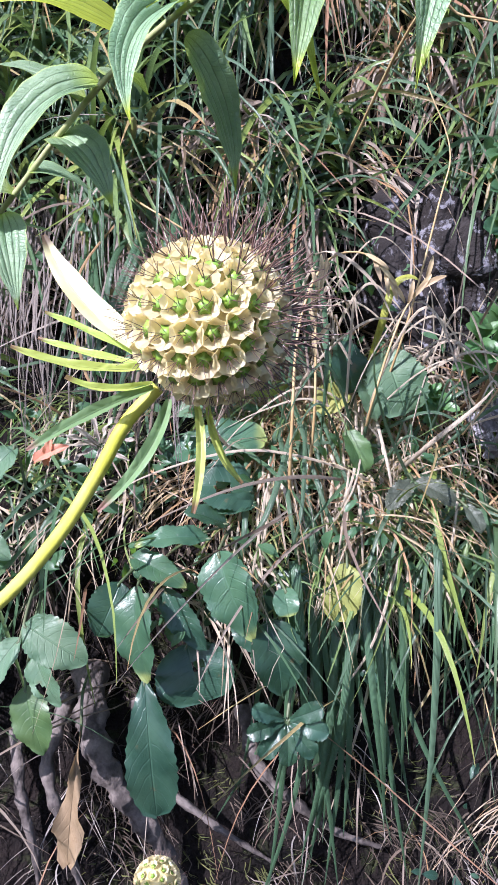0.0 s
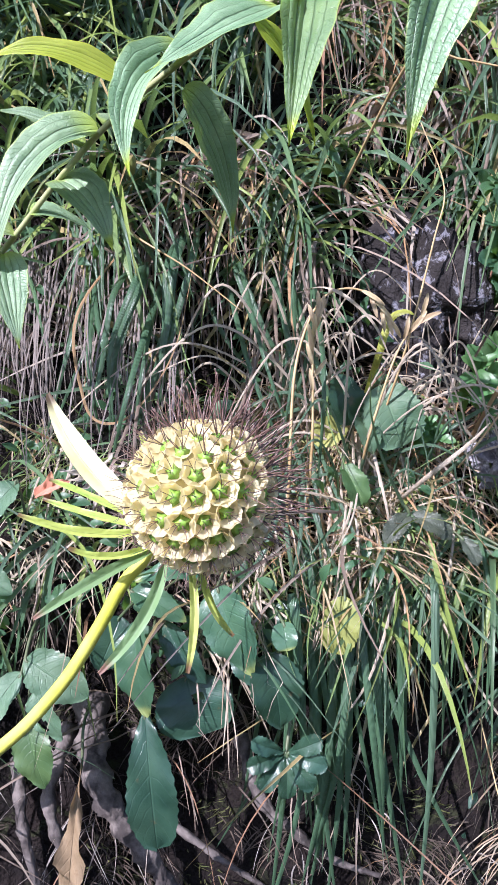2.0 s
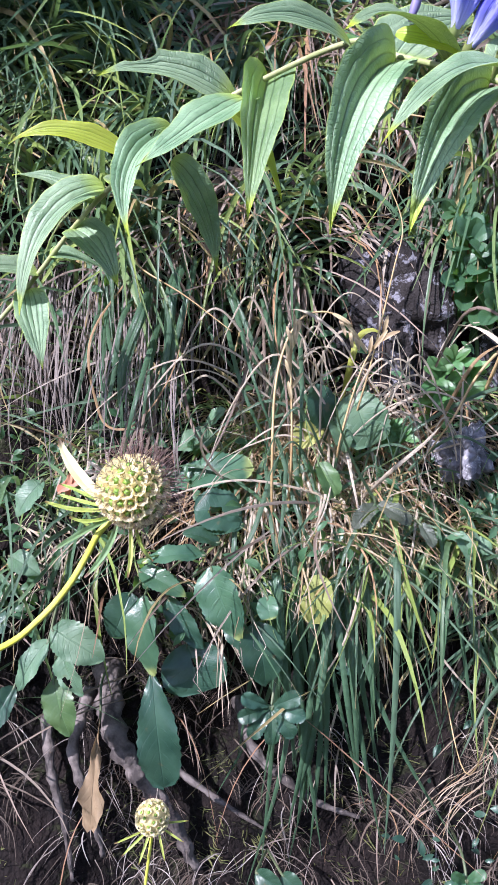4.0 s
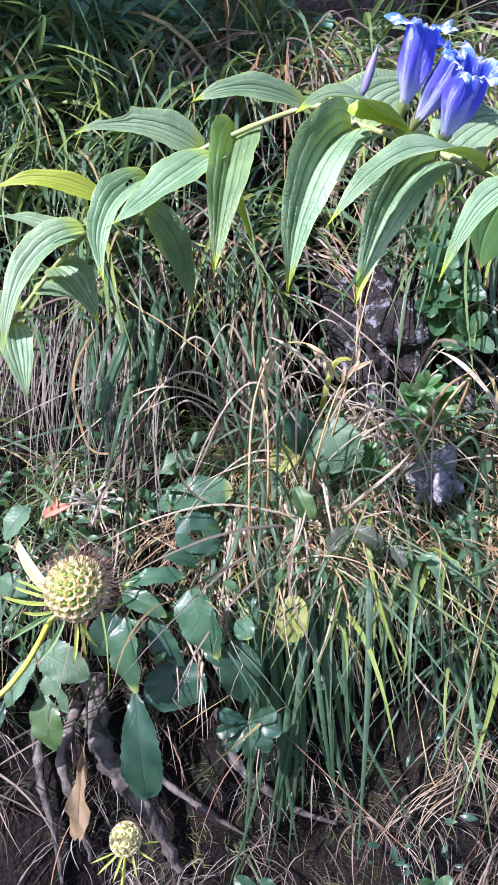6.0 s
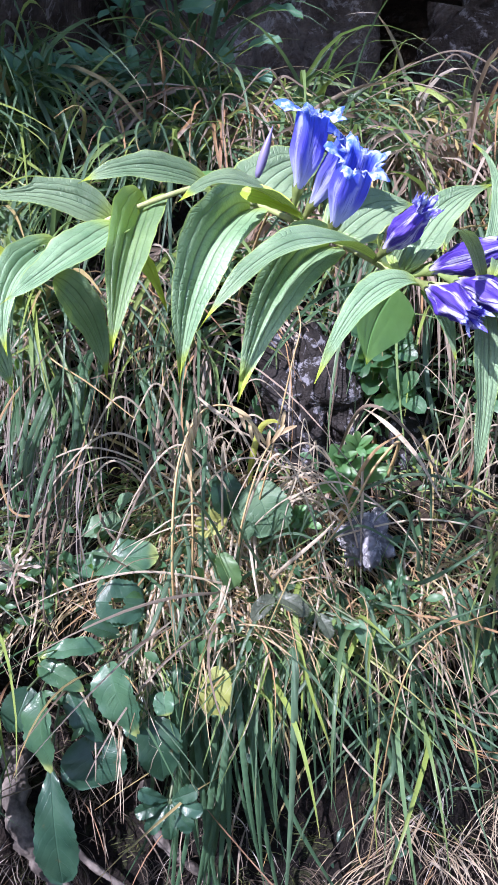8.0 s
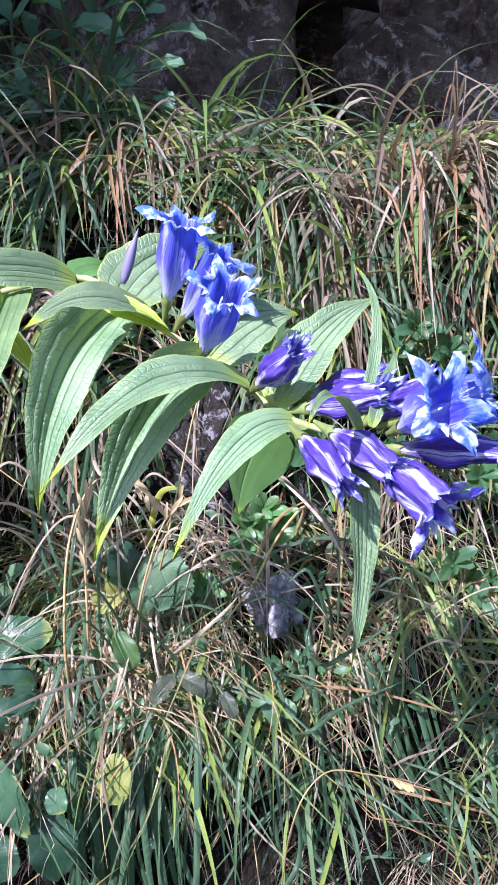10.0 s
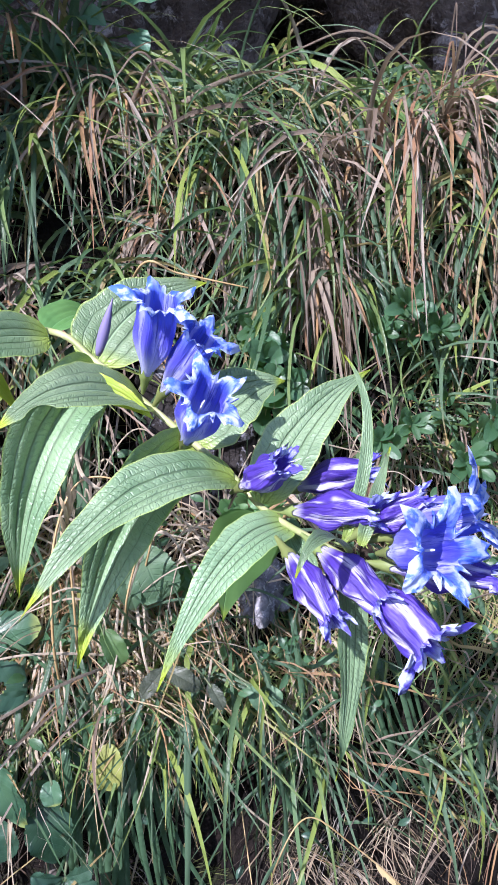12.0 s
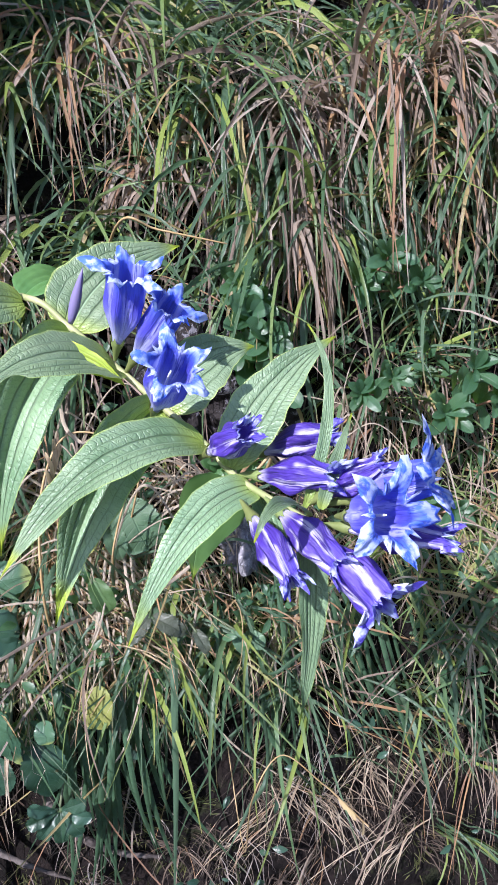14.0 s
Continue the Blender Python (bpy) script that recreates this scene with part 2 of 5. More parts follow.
# Bract colour raised towards white to carry the glare of direct sun.
M_BRACT_PALE = leaf_material("pale_bract", (0.54, 0.48, 0.13), (0.72, 0.67, 0.40), (0.75, 0.70, 0.25), 0.5, 0.35, "none", 0.0002, tip=(0.10, 0.06, 0.04), spots=0.35)
M_STEM = solid_material("gentian_stem", (0.27, 0.31, 0.12), (0.44, 0.43, 0.23), 0.5, 90.0, 0.0002)
M_STEM_YELLOW = solid_material("flower_stalk", (0.54, 0.54, 0.06), (0.70, 0.67, 0.14), 0.4, 150.0, 0.0002)
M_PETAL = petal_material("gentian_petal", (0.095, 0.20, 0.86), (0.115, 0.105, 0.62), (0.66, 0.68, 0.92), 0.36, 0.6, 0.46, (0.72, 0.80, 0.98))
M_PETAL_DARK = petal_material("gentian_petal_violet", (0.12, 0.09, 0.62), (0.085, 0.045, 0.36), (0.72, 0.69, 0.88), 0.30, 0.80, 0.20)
M_BUD = petal_material("gentian_bud", (0.11, 0.09, 0.24), (0.13, 0.11, 0.22), (0.22, 0.19, 0.36), 0.15)
M_CALYX = leaf_material("calyx", (0.12, 0.155, 0.045), (0.20, 0.235, 0.08), (0.3, 0.4, 0.08), 0.5, 0.2, "none", 0.0002)
M_STYLE = solid_material("style", (0.75, 0.78, 0.62), (0.85, 0.85, 0.75), 0.5)
M_PAPER = leaf_material("papery_cup", (0.60, 0.52, 0.28), (0.82, 0.75, 0.53), (0.92, 0.80, 0.46), 0.5, 0.55, "none", 0.0002)
M_FRUIT = solid_material("green_fruit", (0.14, 0.27, 0.030), (0.30, 0.46, 0.07), 0.45, 900.0, 0.0001)
M_BRISTLE = solid_material("bristle", (0.085, 0.045, 0.036), (0.26, 0.165, 0.135), 0.32, 600.0, 0.0001)
M_CORE = solid_material("head_core", (0.44, 0.37, 0.17), (0.56, 0.48, 0.24), 0.7, 400.0, 0.0004)
# Earth colour taken near black to carry the shade below ledge and leaves.
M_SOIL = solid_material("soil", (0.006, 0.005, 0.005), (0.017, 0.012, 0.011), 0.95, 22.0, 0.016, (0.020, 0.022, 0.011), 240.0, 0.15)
M_ROOT = solid_material("root_bark", (0.040, 0.032, 0.030), (0.19, 0.16, 0.145), 0.8, 70.0, 0.0015)
M_ROCK = solid_material("lichen_rock", (0.010, 0.008, 0.008), (0.036, 0.031, 0.031), 0.85, 34.0, 0.006, (0.16, 0.155, 0.18), 260.0, 0.2)
M_ROCK_PALE = solid_material("pale_rock", (0.11, 0.105, 0.12), (0.27, 0.26, 0.29), 0.85, 60.0, 0.006, (0.38, 0.37, 0.40), 260.0)
M_CLIFF = solid_material("cliff_rock", (0.075, 0.055, 0.048), (0.24, 0.19, 0.175), 0.85, 11.0, 0.03, (0.36, 0.32, 0.33), 70.0)
M_MOSSY = solid_material("mossy_rock", (0.016, 0.012, 0.009), (0.060, 0.044, 0.034), 0.9, 30.0, 0.006, (0.085, 0.092, 0.026), 220.0, 0.15)
M_TWIG = solid_material("twig", (0.20, 0.10, 0.06), (0.34, 0.20, 0.13), 0.7, 120.0, 0.0004)
GREENS = [(0.0, (0.072, 0.138, 0.070)), (0.18, (0.120, 0.200, 0.095)), (0.36, (0.088, 0.150, 0.092)), (0.52, (0.175, 0.255, 0.092)), (0.66, (0.24, 0.31, 0.075)), (0.80, (0.115, 0.185, 0.112)), (0.92, (0.38, 0.30, 0.14))]
STRAWS = [(0.0, (0.32, 0.26, 0.21)), (0.20, (0.46, 0.40, 0.34)), (0.36, (0.20, 0.15, 0.12)), (0.52, (0.37, 0.285, 0.235)), (0.66, (0.13, 0.095, 0.075)), (0.76, (0.42, 0.24, 0.11)), (0.90, (0.30, 0.15, 0.08))]
M_GRASS = blade_material("green_grass", GREENS, (0.25, 0.42, 0.08), 0.34, 0.28, tip=(0.42, 0.28, 0.13))
M_STRAW = blade_material("dry_grass", STRAWS, (0.55, 0.42, 0.25), 0.55, 0.25)
M_GRASS_BLUE = blade_material("blue_green_grass", [(0.0, (0.090, 0.165, 0.078)), (0.25, (0.150, 0.240, 0.105)), (0.5, (0.068, 0.130, 0.072)), (0.7, (0.17, 0.25, 0.080)), (0.88, (0.28, 0.30, 0.095))], (0.25, 0.45, 0.08), 0.30, 0.25, tip=(0.46, 0.26, 0.10))
M_STRAW_PALE = blade_material("pale_straw", [(0.0, (0.58, 0.49, 0.37)), (0.3, (0.65, 0.55, 0.42)), (0.52, (0.46, 0.35, 0.24)), (0.72, (0.56, 0.45, 0.34)), (0.90, (0.52, 0.31, 0.15))], (0.6, 0.48, 0.3), 0.5, 0.25)
M_STRAW_GREY = blade_material("grey_straw", [(0.0, (0.42, 0.38, 0.36)), (0.3, (0.29, 0.25, 0.235)), (0.55, (0.52, 0.48, 0.45)), (0.8, (0.20, 0.165, 0.15))], (0.45, 0.4, 0.35), 0.5, 0.2)
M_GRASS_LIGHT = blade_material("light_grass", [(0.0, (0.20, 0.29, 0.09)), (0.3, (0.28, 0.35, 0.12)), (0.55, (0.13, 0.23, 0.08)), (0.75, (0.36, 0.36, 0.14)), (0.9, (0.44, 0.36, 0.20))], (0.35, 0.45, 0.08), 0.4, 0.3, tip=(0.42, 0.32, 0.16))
M_YELLOW_BLADE = blade_material("yellow_green_blade", [(0.0, (0.34, 0.40, 0.06)), (0.5, (0.40, 0.42, 0.08))], (0.55, 0.6, 0.06), 0.4, 0.35, tip=(0.36, 0.28, 0.06))
M_RUST_BLADE = blade_material("rust_blade", [(0.0, (0.40, 0.24, 0.10)), (0.5, (0.46, 0.30, 0.16))], (0.5, 0.3, 0.1), 0.45, 0.3, tip=(0.46, 0.40, 0.10))
M_OCHRE = blade_material("ochre_straw", [(0.0, (0.50, 0.36, 0.18)), (0.3, (0.40, 0.24, 0.11)), (0.55, (0.58, 0.46, 0.28)), (0.8, (0.30, 0.16, 0.08))], (0.6, 0.42, 0.18), 0.5, 0.25)
# Root and stalk browns, darkened further to put the hollows' shade into them.
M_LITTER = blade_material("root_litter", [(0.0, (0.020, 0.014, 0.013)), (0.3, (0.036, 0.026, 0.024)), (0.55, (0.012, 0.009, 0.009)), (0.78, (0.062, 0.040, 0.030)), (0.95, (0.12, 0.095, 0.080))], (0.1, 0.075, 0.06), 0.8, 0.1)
M_MOSS = blade_material("moss", [(0.0, (0.07, 0.11, 0.02)), (0.5, (0.13, 0.16, 0.03))], (0.25, 0.35, 0.05), 0.6, 0.3)

# ---- building helpers ----


def root_place(ob):
    p = Vector((0, 0, 0))
    while ob:
        p += ob.location
        ob = ob.parent
    return p


def smooth(me):
    me.polygons.foreach_set("use_smooth", [True] * len(me.polygons))


def part(name, bm, material, parent=None, label=""):
    """Links a bmesh, given in world metres, as one mesh object under its thing."""
    me = bpy.data.meshes.new(name)
    if parent is not None:
        bmesh.ops.translate(bm, vec=-root_place(parent), verts=bm.verts)
    bm.to_mesh(me)
    bm.free()
    me.materials.append(material)
    smooth(me)
    ob = new(name, me)
    ob.parent = parent
    return tagged(ob, label) if label else ob


def thing(name, place, label, category, group="", kind=""):
    ob = new(name)
    ob.empty_display_size = 0.01
    ob.location = place
    return tagged(ob, label, category, group, kind)


def bend(b, m, t, k):
    """A point of the quadratic curve from b through m to t."""
    c = 2 * m - (b + t) / 2
    return b * (1 - k) ** 2 + c * 2 * k * (1 - k) + t * k * k


def leaf_bm(b, t, width, m=None, facing=(0, -0.7, 0.7), fold=25, rows=26, cols=12, shape=(0.5, 1.25), wave=0.0, teeth=0.0, twist=0.0, bite=None, seed=0, grooves=0.0, hole=None):
    """A leaf blade from base b to tip t, bent through m, its halves folded up towards facing."""
    b, t = Vector(b), Vector(t)
    m = Vector(m) if m is not None else (b + t) / 2 + Vector(facing).normalized() * (t - b).length * 0.11
    rnd = random.Random(seed)
    ph = rnd.uniform(0, 6)
    p, q = shape
    pk = p / (p + q)
    top = pk ** p * (1 - pk) ** q
    bm = bmesh.new()
    uvl = bm.loops.layers.uv.new("UVMap")
    grid = []
    L = (t - b).length
    for i in range(rows + 1):
        k = i / rows
        pos = bend(b, m, t, k)
        tan = (bend(b, m, t, min(1, k + 0.02)) - bend(b, m, t, max(0, k - 0.02))).normalized()
        n = Vector(facing)
        n = (n - tan * n.dot(tan)).normalized()
        n.rotate(Matrix.Rotation(radians(twist) * k, 3, tan))
        s = tan.cross(n)
        h = width / 2 * max(0.0, (max(k, 0.004) ** p) * ((1 - k) ** q) / top) + 0.00025
        f = radians(fold) * (1 - 0.35 * k)
        row = []
        for j in range(cols + 1):
            u = 2 * j / cols - 1
            a = abs(u)
            hh = h * (1 + (teeth * (((i * 0.5) % 1.0) - 0.25) if a > 0.99 else 0))
            hh *= 1 + grooves * (0.035 * math.sin(k * 19 + ph * (2 if u > 0 else 3)) + 0.02 * math.sin(k * 47 + ph))
            if bite and bite[0] < k < bite[1] and u * bite[2] > 0:
                hh *= 1 - 0.62 * math.sin(math.pi * (k - bite[0]) / (bite[1] - bite[0])) ** 0.5
            lift = a * math.sin(f) - 0.30 * a * a * math.sin(f)
            ripple = wave * L * math.sin(k * 17 + ph + u * 2.1) * a * a + -grooves * width * math.sin(math.pi * min(1, k * 1.15)) * (0.032 * math.exp(-((a - 0.31) / 0.06) ** 2) + 0.014 * math.exp(-((a - 0.64) / 0.06) ** 2) - 0.012 * a) + grooves * width * 0.006 * math.sin(k * 60 + a * 9 + ph) * math.sin(a * 9.6) * (1 - k)
            row.append(bm.verts.new(pos + s * (hh * u * math.cos(f)) + n * (hh * lift + ripple)))
        grid.append(row)
    for i in range(rows):
        for j in range(cols):
            if hole and (i / rows - hole[0]) ** 2 + (j / cols - hole[1]) ** 2 < hole[2] ** 2:
                continue
            fc = bm.faces.new((grid[i][j], grid[i][j + 1], grid[i + 1][j + 1], grid[i + 1][j]))
            for lp, (di, dj) in zip(fc.loops, ((0, 0), (0, 1), (1, 1), (1, 0))):
                lp[uvl].uv = ((j + dj) / cols, (i + di) / rows)
    return bm


def tube_bm(pts, radii, seg=10, bm=None):
    """A tapered tube along points, closed at both ends."""
    bm = bm or bmesh.new()
    pts = [Vector(p) for p in pts]
    rings = []
    ref = Vector((0.31, 0.77, 0.55))
    for i, p in enumerate(pts):
        tan = (pts[min(i + 1, len(pts) - 1)] - pts[max(i - 1, 0)]).normalized()
        s = tan.cross(ref).normalized()
        c = tan.cross(s)
        r = radii[i] if hasattr(radii, "__len__") else radii
        rings.append([bm.verts.new(p + (s * math.cos(2 * math.pi * j / seg) + c * math.sin(2 * math.pi * j / seg)) * r) for j in range(seg)])
    for a, b in zip(rings, rings[1:]):
        for j in range(seg):
            bm.faces.new((a[j], a[(j + 1) % seg], b[(j + 1) % seg], b[j]))
    bm.faces.new(rings[0][::-1])
    bm.faces.new(rings[-1])
    return bm


def curve_points(pts, n=8):
    """Catmull-Rom through a few points."""
    pts = [Vector(p) for p in pts]
    e = [2 * pts[0] - pts[1]] + pts + [2 * pts[-1] - pts[-2]]
    res = []
    for i in range(1, len(e) - 2):
        for k in range(n):
            x = k / n
            a, b, c, d = e[i - 1:i + 3]
            res.append(0.5 * (2 * b + (c - a) * x + (2 * a - 5 * b + 4 * c - d) * x * x + (3 * b - a - 3 * c + d) * x ** 3))
    return res + [pts[-1]]


# ---- the bank ----
ZS = np.array([0.0, 0.10, 0.20, 0.29, 0.36, 0.42, 0.46, 0.52, 0.56, 0.62, 0.70, 0.78, 0.86, 0.90, 0.93, 0.955, 0.975, 1.00, 1.06, 1.20])
YS = np.array([0.40, 0.46, 0.495, 0.510, 0.520, 0.522, 0.515, 0.530, 0.575, 0.630, 0.645, 0.665, 0.692, 0.715, 0.750, 0.820, 0.95, 1.20, 1.70, 2.60])


def lift(x):
    """The crest climbs to the left."""
    k = np.clip((0.20 - x) / 0.26, 0, 1)
    return 0.055 * k * k * (3 - 2 * k)


def bank_y(x, z):
    """How far back the soil lies at x and height z."""
    x, z = np.asarray(x, float), np.asarray(z, float)
    zz = z - lift(x) * np.clip((z - 0.74) / 0.3, 0, 1)
    wob = 0.022 * np.sin(x * 11 + z * 6 + 0.6) * np.clip((z - 0.60) / 0.15, 0, 1) + 0.010 * np.sin(x * 17 + z * 9) + 0.009 * np.sin(x * 41 - z * 33 + 1) + 0.006 * np.sin(x * 83 + z * 71)
    dents = 0.035 * np.exp(-((x - 0.135) / 0.045) ** 2 - ((z - 0.395) / 0.04) ** 2) + 0.03 * np.exp(-((x + 0.06) / 0.06) ** 2 - ((z - 0.60) / 0.028) ** 2)
    return np.interp(zz, ZS, YS) + wob + dents


def build_ground():
    xs = np.concatenate(([-80, -30, -10, -4, -1.8, -1.0], np.linspace(-0.7, 1.0, 150), [1.4, 2.2, 4, 10, 30, 80]))
    front = [(-80, 0.0), (-30, 0.0), (-8, 0.0), (-2, 0.0), (-0.6, 0.0), (0.1, 0.0), (0.3, 0.0)]
    zsm = np.linspace(0.02, 1.19, 120)
    verts = []
    for y, z in front:
        verts += [(x, y, z) for x in xs]
    for z in zsm:
        ys = bank_y(xs, np.full(len(xs), z))
        rough = [noise.noise(Vector((x * 22, z * 22, 0))) * 0.012 + noise.noise(Vector((x * 70, z * 70, 5))) * 0.005 for x in xs]
        verts += [(x, y + r, z) for x, y, r in zip(xs, ys, rough)]
    for y, z in ((4.0, 1.5), (9.0, 3.0), (30.0, 9.0), (80.0, 20.0)):
        verts += [(x, y, z) for x in xs]
    w, h = len(xs), len(verts) // len(xs)
    faces = [(r * w + c, r * w + c + 1, (r + 1) * w + c + 1, (r + 1) * w + c) for r in range(h - 1) for c in range(w - 1)]
    me = bpy.data.meshes.new("ground")
    me.from_pydata(verts, [], faces)
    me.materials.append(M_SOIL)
    smooth(me)
    tagged(new("ground", me), "earthy bank with roots and moss under grass, darkened as if shaded", "ground", kind="structure")


build_ground()


def rock(name, place, size, material, label, seed, rough=0.35, sub=4, kind=""):
    bm = bmesh.new()
    bmesh.ops.create_icosphere(bm, subdivisions=sub, radius=1)
    off = Vector((seed * 7.3, seed * 3.1, seed))
    for v in bm.verts:
        d = v.co.normalized()
        f = noise.fractal(d * 1.5 + off, 0.9, 2.1, 5) * rough + noise.cell(d * 2.2 + off) * rough * 0.35
        v.co = Vector((d.x * size[0], d.y * size[1], d.z * size[2])) * (1 + f)
    bmesh.ops.translate(bm, vec=Vector(place), verts=bm.verts)
    ob = part(name, bm, material)
    return tagged(ob, label, "rock", kind=kind)


def build_cliff():
    """The dark rock face behind the crest; unseen part hanging forward above is added for shade."""
    nx, nz = 90, 70
    verts = []
    for k in range(nz + 1):
        z = 0.9 + 1.5 * k / nz
        for i in range(nx + 1):
            x = -1.6 + 4.0 * i / nx
            # Unseen lip, lower and further forward on the left, added to block the sun.
            left = min(1.0, max(0.0, (-0.16 - x) / 0.10))
            over = max(0.0, z - 1.42 + 0.34 * left)
            y = 1.75 + 0.10 * math.sin(x * 5) - min(over * 7.0, 1.0) * (1.20 + 0.135 * left)
            p = Vector((x * 2.2, z * 2.2, 0))
            y += noise.fractal(p, 0.8, 2.0, 5) * 0.12 + noise.noise(p * 7) * 0.03
            verts.append((x, y, z))
    w = nx + 1
    faces = [(r * w + c, r * w + c + 1, (r + 1) * w + c + 1, (r + 1) * w + c) for r in range(nz) for c in range(nx)]
    base = len(verts)
    verts += [(x, 3.4 + 0.2 * noise.noise(Vector((x * 2, z * 2, 9))), z) for x, y, z in verts]
    faces += [tuple(base + i for i in f[::-1]) for f in faces]
    rim = [c for c in range(w)] + [r * w + nx for r in range(1, nz + 1)] + [nz * w + c for c in range(nx - 1, -1, -1)] + [r * w for r in range(nz - 1, 0, -1)]
    faces += [(a, base + a, base + b, b) for a, b in zip(rim, rim[1:] + rim[:1])]
    me = bpy.data.meshes.new("backdrop_cliff")
    me.from_pydata(verts, [], faces)
    me.materials.append(M_CLIFF)
    smooth(me)
    tagged(new("backdrop_cliff", me), "dark brown rock face behind the grassy crest, unseen overhang added for shade", "rock", kind="structure")


build_cliff()
rock("boulder", (0.10, 1.36, 1.10), (0.20, 0.16, 0.34), M_CLIFF, "weathered brown boulder in shade behind the grass", 3, 0.5, 5)
rock("boulder", (0.76, 1.40, 1.12), (0.26, 0.20, 0.40), M_CLIFF, "dark grey boulder beside a black hollow", 5, 0.5, 5)
rock("stone", (0.142, 0.625, 0.660), (0.048, 0.040, 0.064), M_ROCK, "dark stone with pale lichen set in the bank", 8, 0.4, 5)
rock("stone", (0.175, 0.535, 0.554), (0.017, 0.022, 0.019), M_ROCK_PALE, "pale grey stone half hidden by grass", 9, 0.6, 5)
rock("stone", (0.225, 0.640, 0.600), (0.045, 0.035, 0.050), M_ROCK, "dark lichened stone between the shrublets", 12, 0.4)
rock("stone", (0.250, 0.585, 0.548), (0.036, 0.030, 0.046), M_MOSSY, "dark brown stone blotched with moss in the bank", 15, 0.35, 5)
rock("stone", (0.110, 0.545, 0.285), (0.035, 0.030, 0.030), M_ROCK, "grey stone at the foot of the bank", 11, 0.3)


# ---- grass ----
def grass(name, count, xr, zr, length, width, material, label, seed, up=0.8, out=0.6, fall=0.30, lateral=0.5, thin=None, keep=0.006, segs=9, kinks=0.0, per_clump=16, category="grass", jitter=1.0):
    """Many blades in one mesh, rooted on the bank, arching out and hanging down."""
    r = np.random.default_rng(seed)
    nc = max(8, count // per_clump * 3)
    cx, cz = r.uniform(*xr, nc), r.uniform(*zr, nc)
    cz = cz + lift(cx) * np.clip((cz - 0.74) / 0.3, 0, 1)
    bare = (((cx - 0.150) / 0.058) ** 2 + ((cz - 0.700) / 0.115) ** 2 < 1) | (((cx + 0.09) / 0.06) ** 2 + ((cz - 0.60) / 0.035) ** 2 < 1) | (((cx - 0.135) / 0.045) ** 2 + ((cz - 0.405) / 0.065) ** 2 < 1)
    ok = ~bare | (r.uniform(0, 1, nc) < 0.10)
    if thin is not None:
        ok &= thin(cx, cz, r)
    pick = np.flatnonzero(ok)[:max(4, count // per_clump)]
    lead = np.stack([r.normal(0, lateral, nc), -out * r.uniform(0.3, 1.3, nc), up * r.uniform(0.2, 1.2, nc)], 1)
    size = r.uniform(0.65, 1.15, nc)
    who = r.choice(pick, count)
    n = count
    x = cx[who] + r.normal(0, 0.009, n)
    z = cz[who] + r.normal(0, 0.007, n)
    pos = np.stack([x, bank_y(x, z) + 0.004, z], 1)
    d = lead[who] + jitter * np.stack([r.normal(0, 0.32, n), r.normal(0, 0.2, n), r.normal(0, 0.25, n)], 1)
    d /= np.linalg.norm(d, axis=1)[:, None]
    L = r.uniform(*length, n) * size[who] * r.uniform(0.7, 1.0, n)
    bald = (((x - 0.245) / 0.040) ** 2 + ((z - 0.565) / 0.075) ** 2 < 1) & (np.random.default_rng(seed + 99).uniform(0, 1, n) < 0.88)
    L = np.where(bald, L * 0.22, L)
    L = np.where(((x - 0.150) / 0.065) ** 2 + ((z - 0.790) / 0.075) ** 2 < 1, L * 0.5, L)
    W = r.uniform(*width, n)
    g = fall * r.uniform(0.5, 1.5, n)
    side = np.stack([r.normal(1, 0.3, n), r.normal(0, 0.5, n), r.normal(0, 0.35, n)], 1)
    curl = r.normal(0, 0.10, n) * jitter
    bent = np.where(r.uniform(0, 1, n) < kinks, r.integers(2, segs, n), -1)
    jog = np.stack([r.normal(0, 1.0, n), r.normal(-0.2, 0.3, n), r.normal(-0.3, 0.6, n)], 1)
    rows = []
    for k in range(segs + 1):
        f = k / segs
        wk = W * (0.55 + 0.45 * min(1, f * 4)) * (1 - f ** 2.2 * 0.93)
        s = side - d * (side * d).sum(1)[:, None]
        s /= np.linalg.norm(s, axis=1)[:, None]
        nn = np.cross(s, d)
        rows.append(np.stack([pos - s * wk[:, None] / 2, pos + nn * wk[:, None] * 0.16, pos + s * wk[:, None] / 2], 1))
        pos = pos + d * (L / segs)[:, None]
        lim = bank_y(pos[:, 0], pos[:, 2]) - keep - W * 1.5
        pos[:, 1] = np.where(pos[:, 2] < 0.945 + lift(pos[:, 0]), np.minimum(pos[:, 1], lim), pos[:, 1])
        d = d + np.stack([curl, r.normal(0, 0.05, n), -g], 1) + jog * (bent == k)[:, None]
        d /= np.linalg.norm(d, axis=1)[:, None]
    v = np.stack(rows, 1).reshape(n, -1, 3)
    per = v.shape[1]
    quad = []
    uvq = []
    for k in range(segs):
        for j in range(2):
            a = k * 3 + j
            quad.append((a, a + 1, a + 4, a + 3))
            uvq.append(((j / 2, k / segs), ((j + 1) / 2, k / segs), ((j + 1) / 2, (k + 1) / segs), (j / 2, (k + 1) / segs)))
    quad = np.array(quad)
    faces = (quad[None] + (np.arange(n) * per)[:, None, None]).reshape(-1, 4)
    me = bpy.data.meshes.new(name)
    me.from_pydata(v.reshape(-1, 3), [], faces.tolist())
    uvl = me.uv_layers.new(name="UVMap")
    uvl.data.foreach_set("uv", np.tile(np.array(uvq, np.float32).reshape(-1), n))
    me.materials.append(material)
    smooth(me)
    return tagged(new(name, me), label, category, kind="stuff")


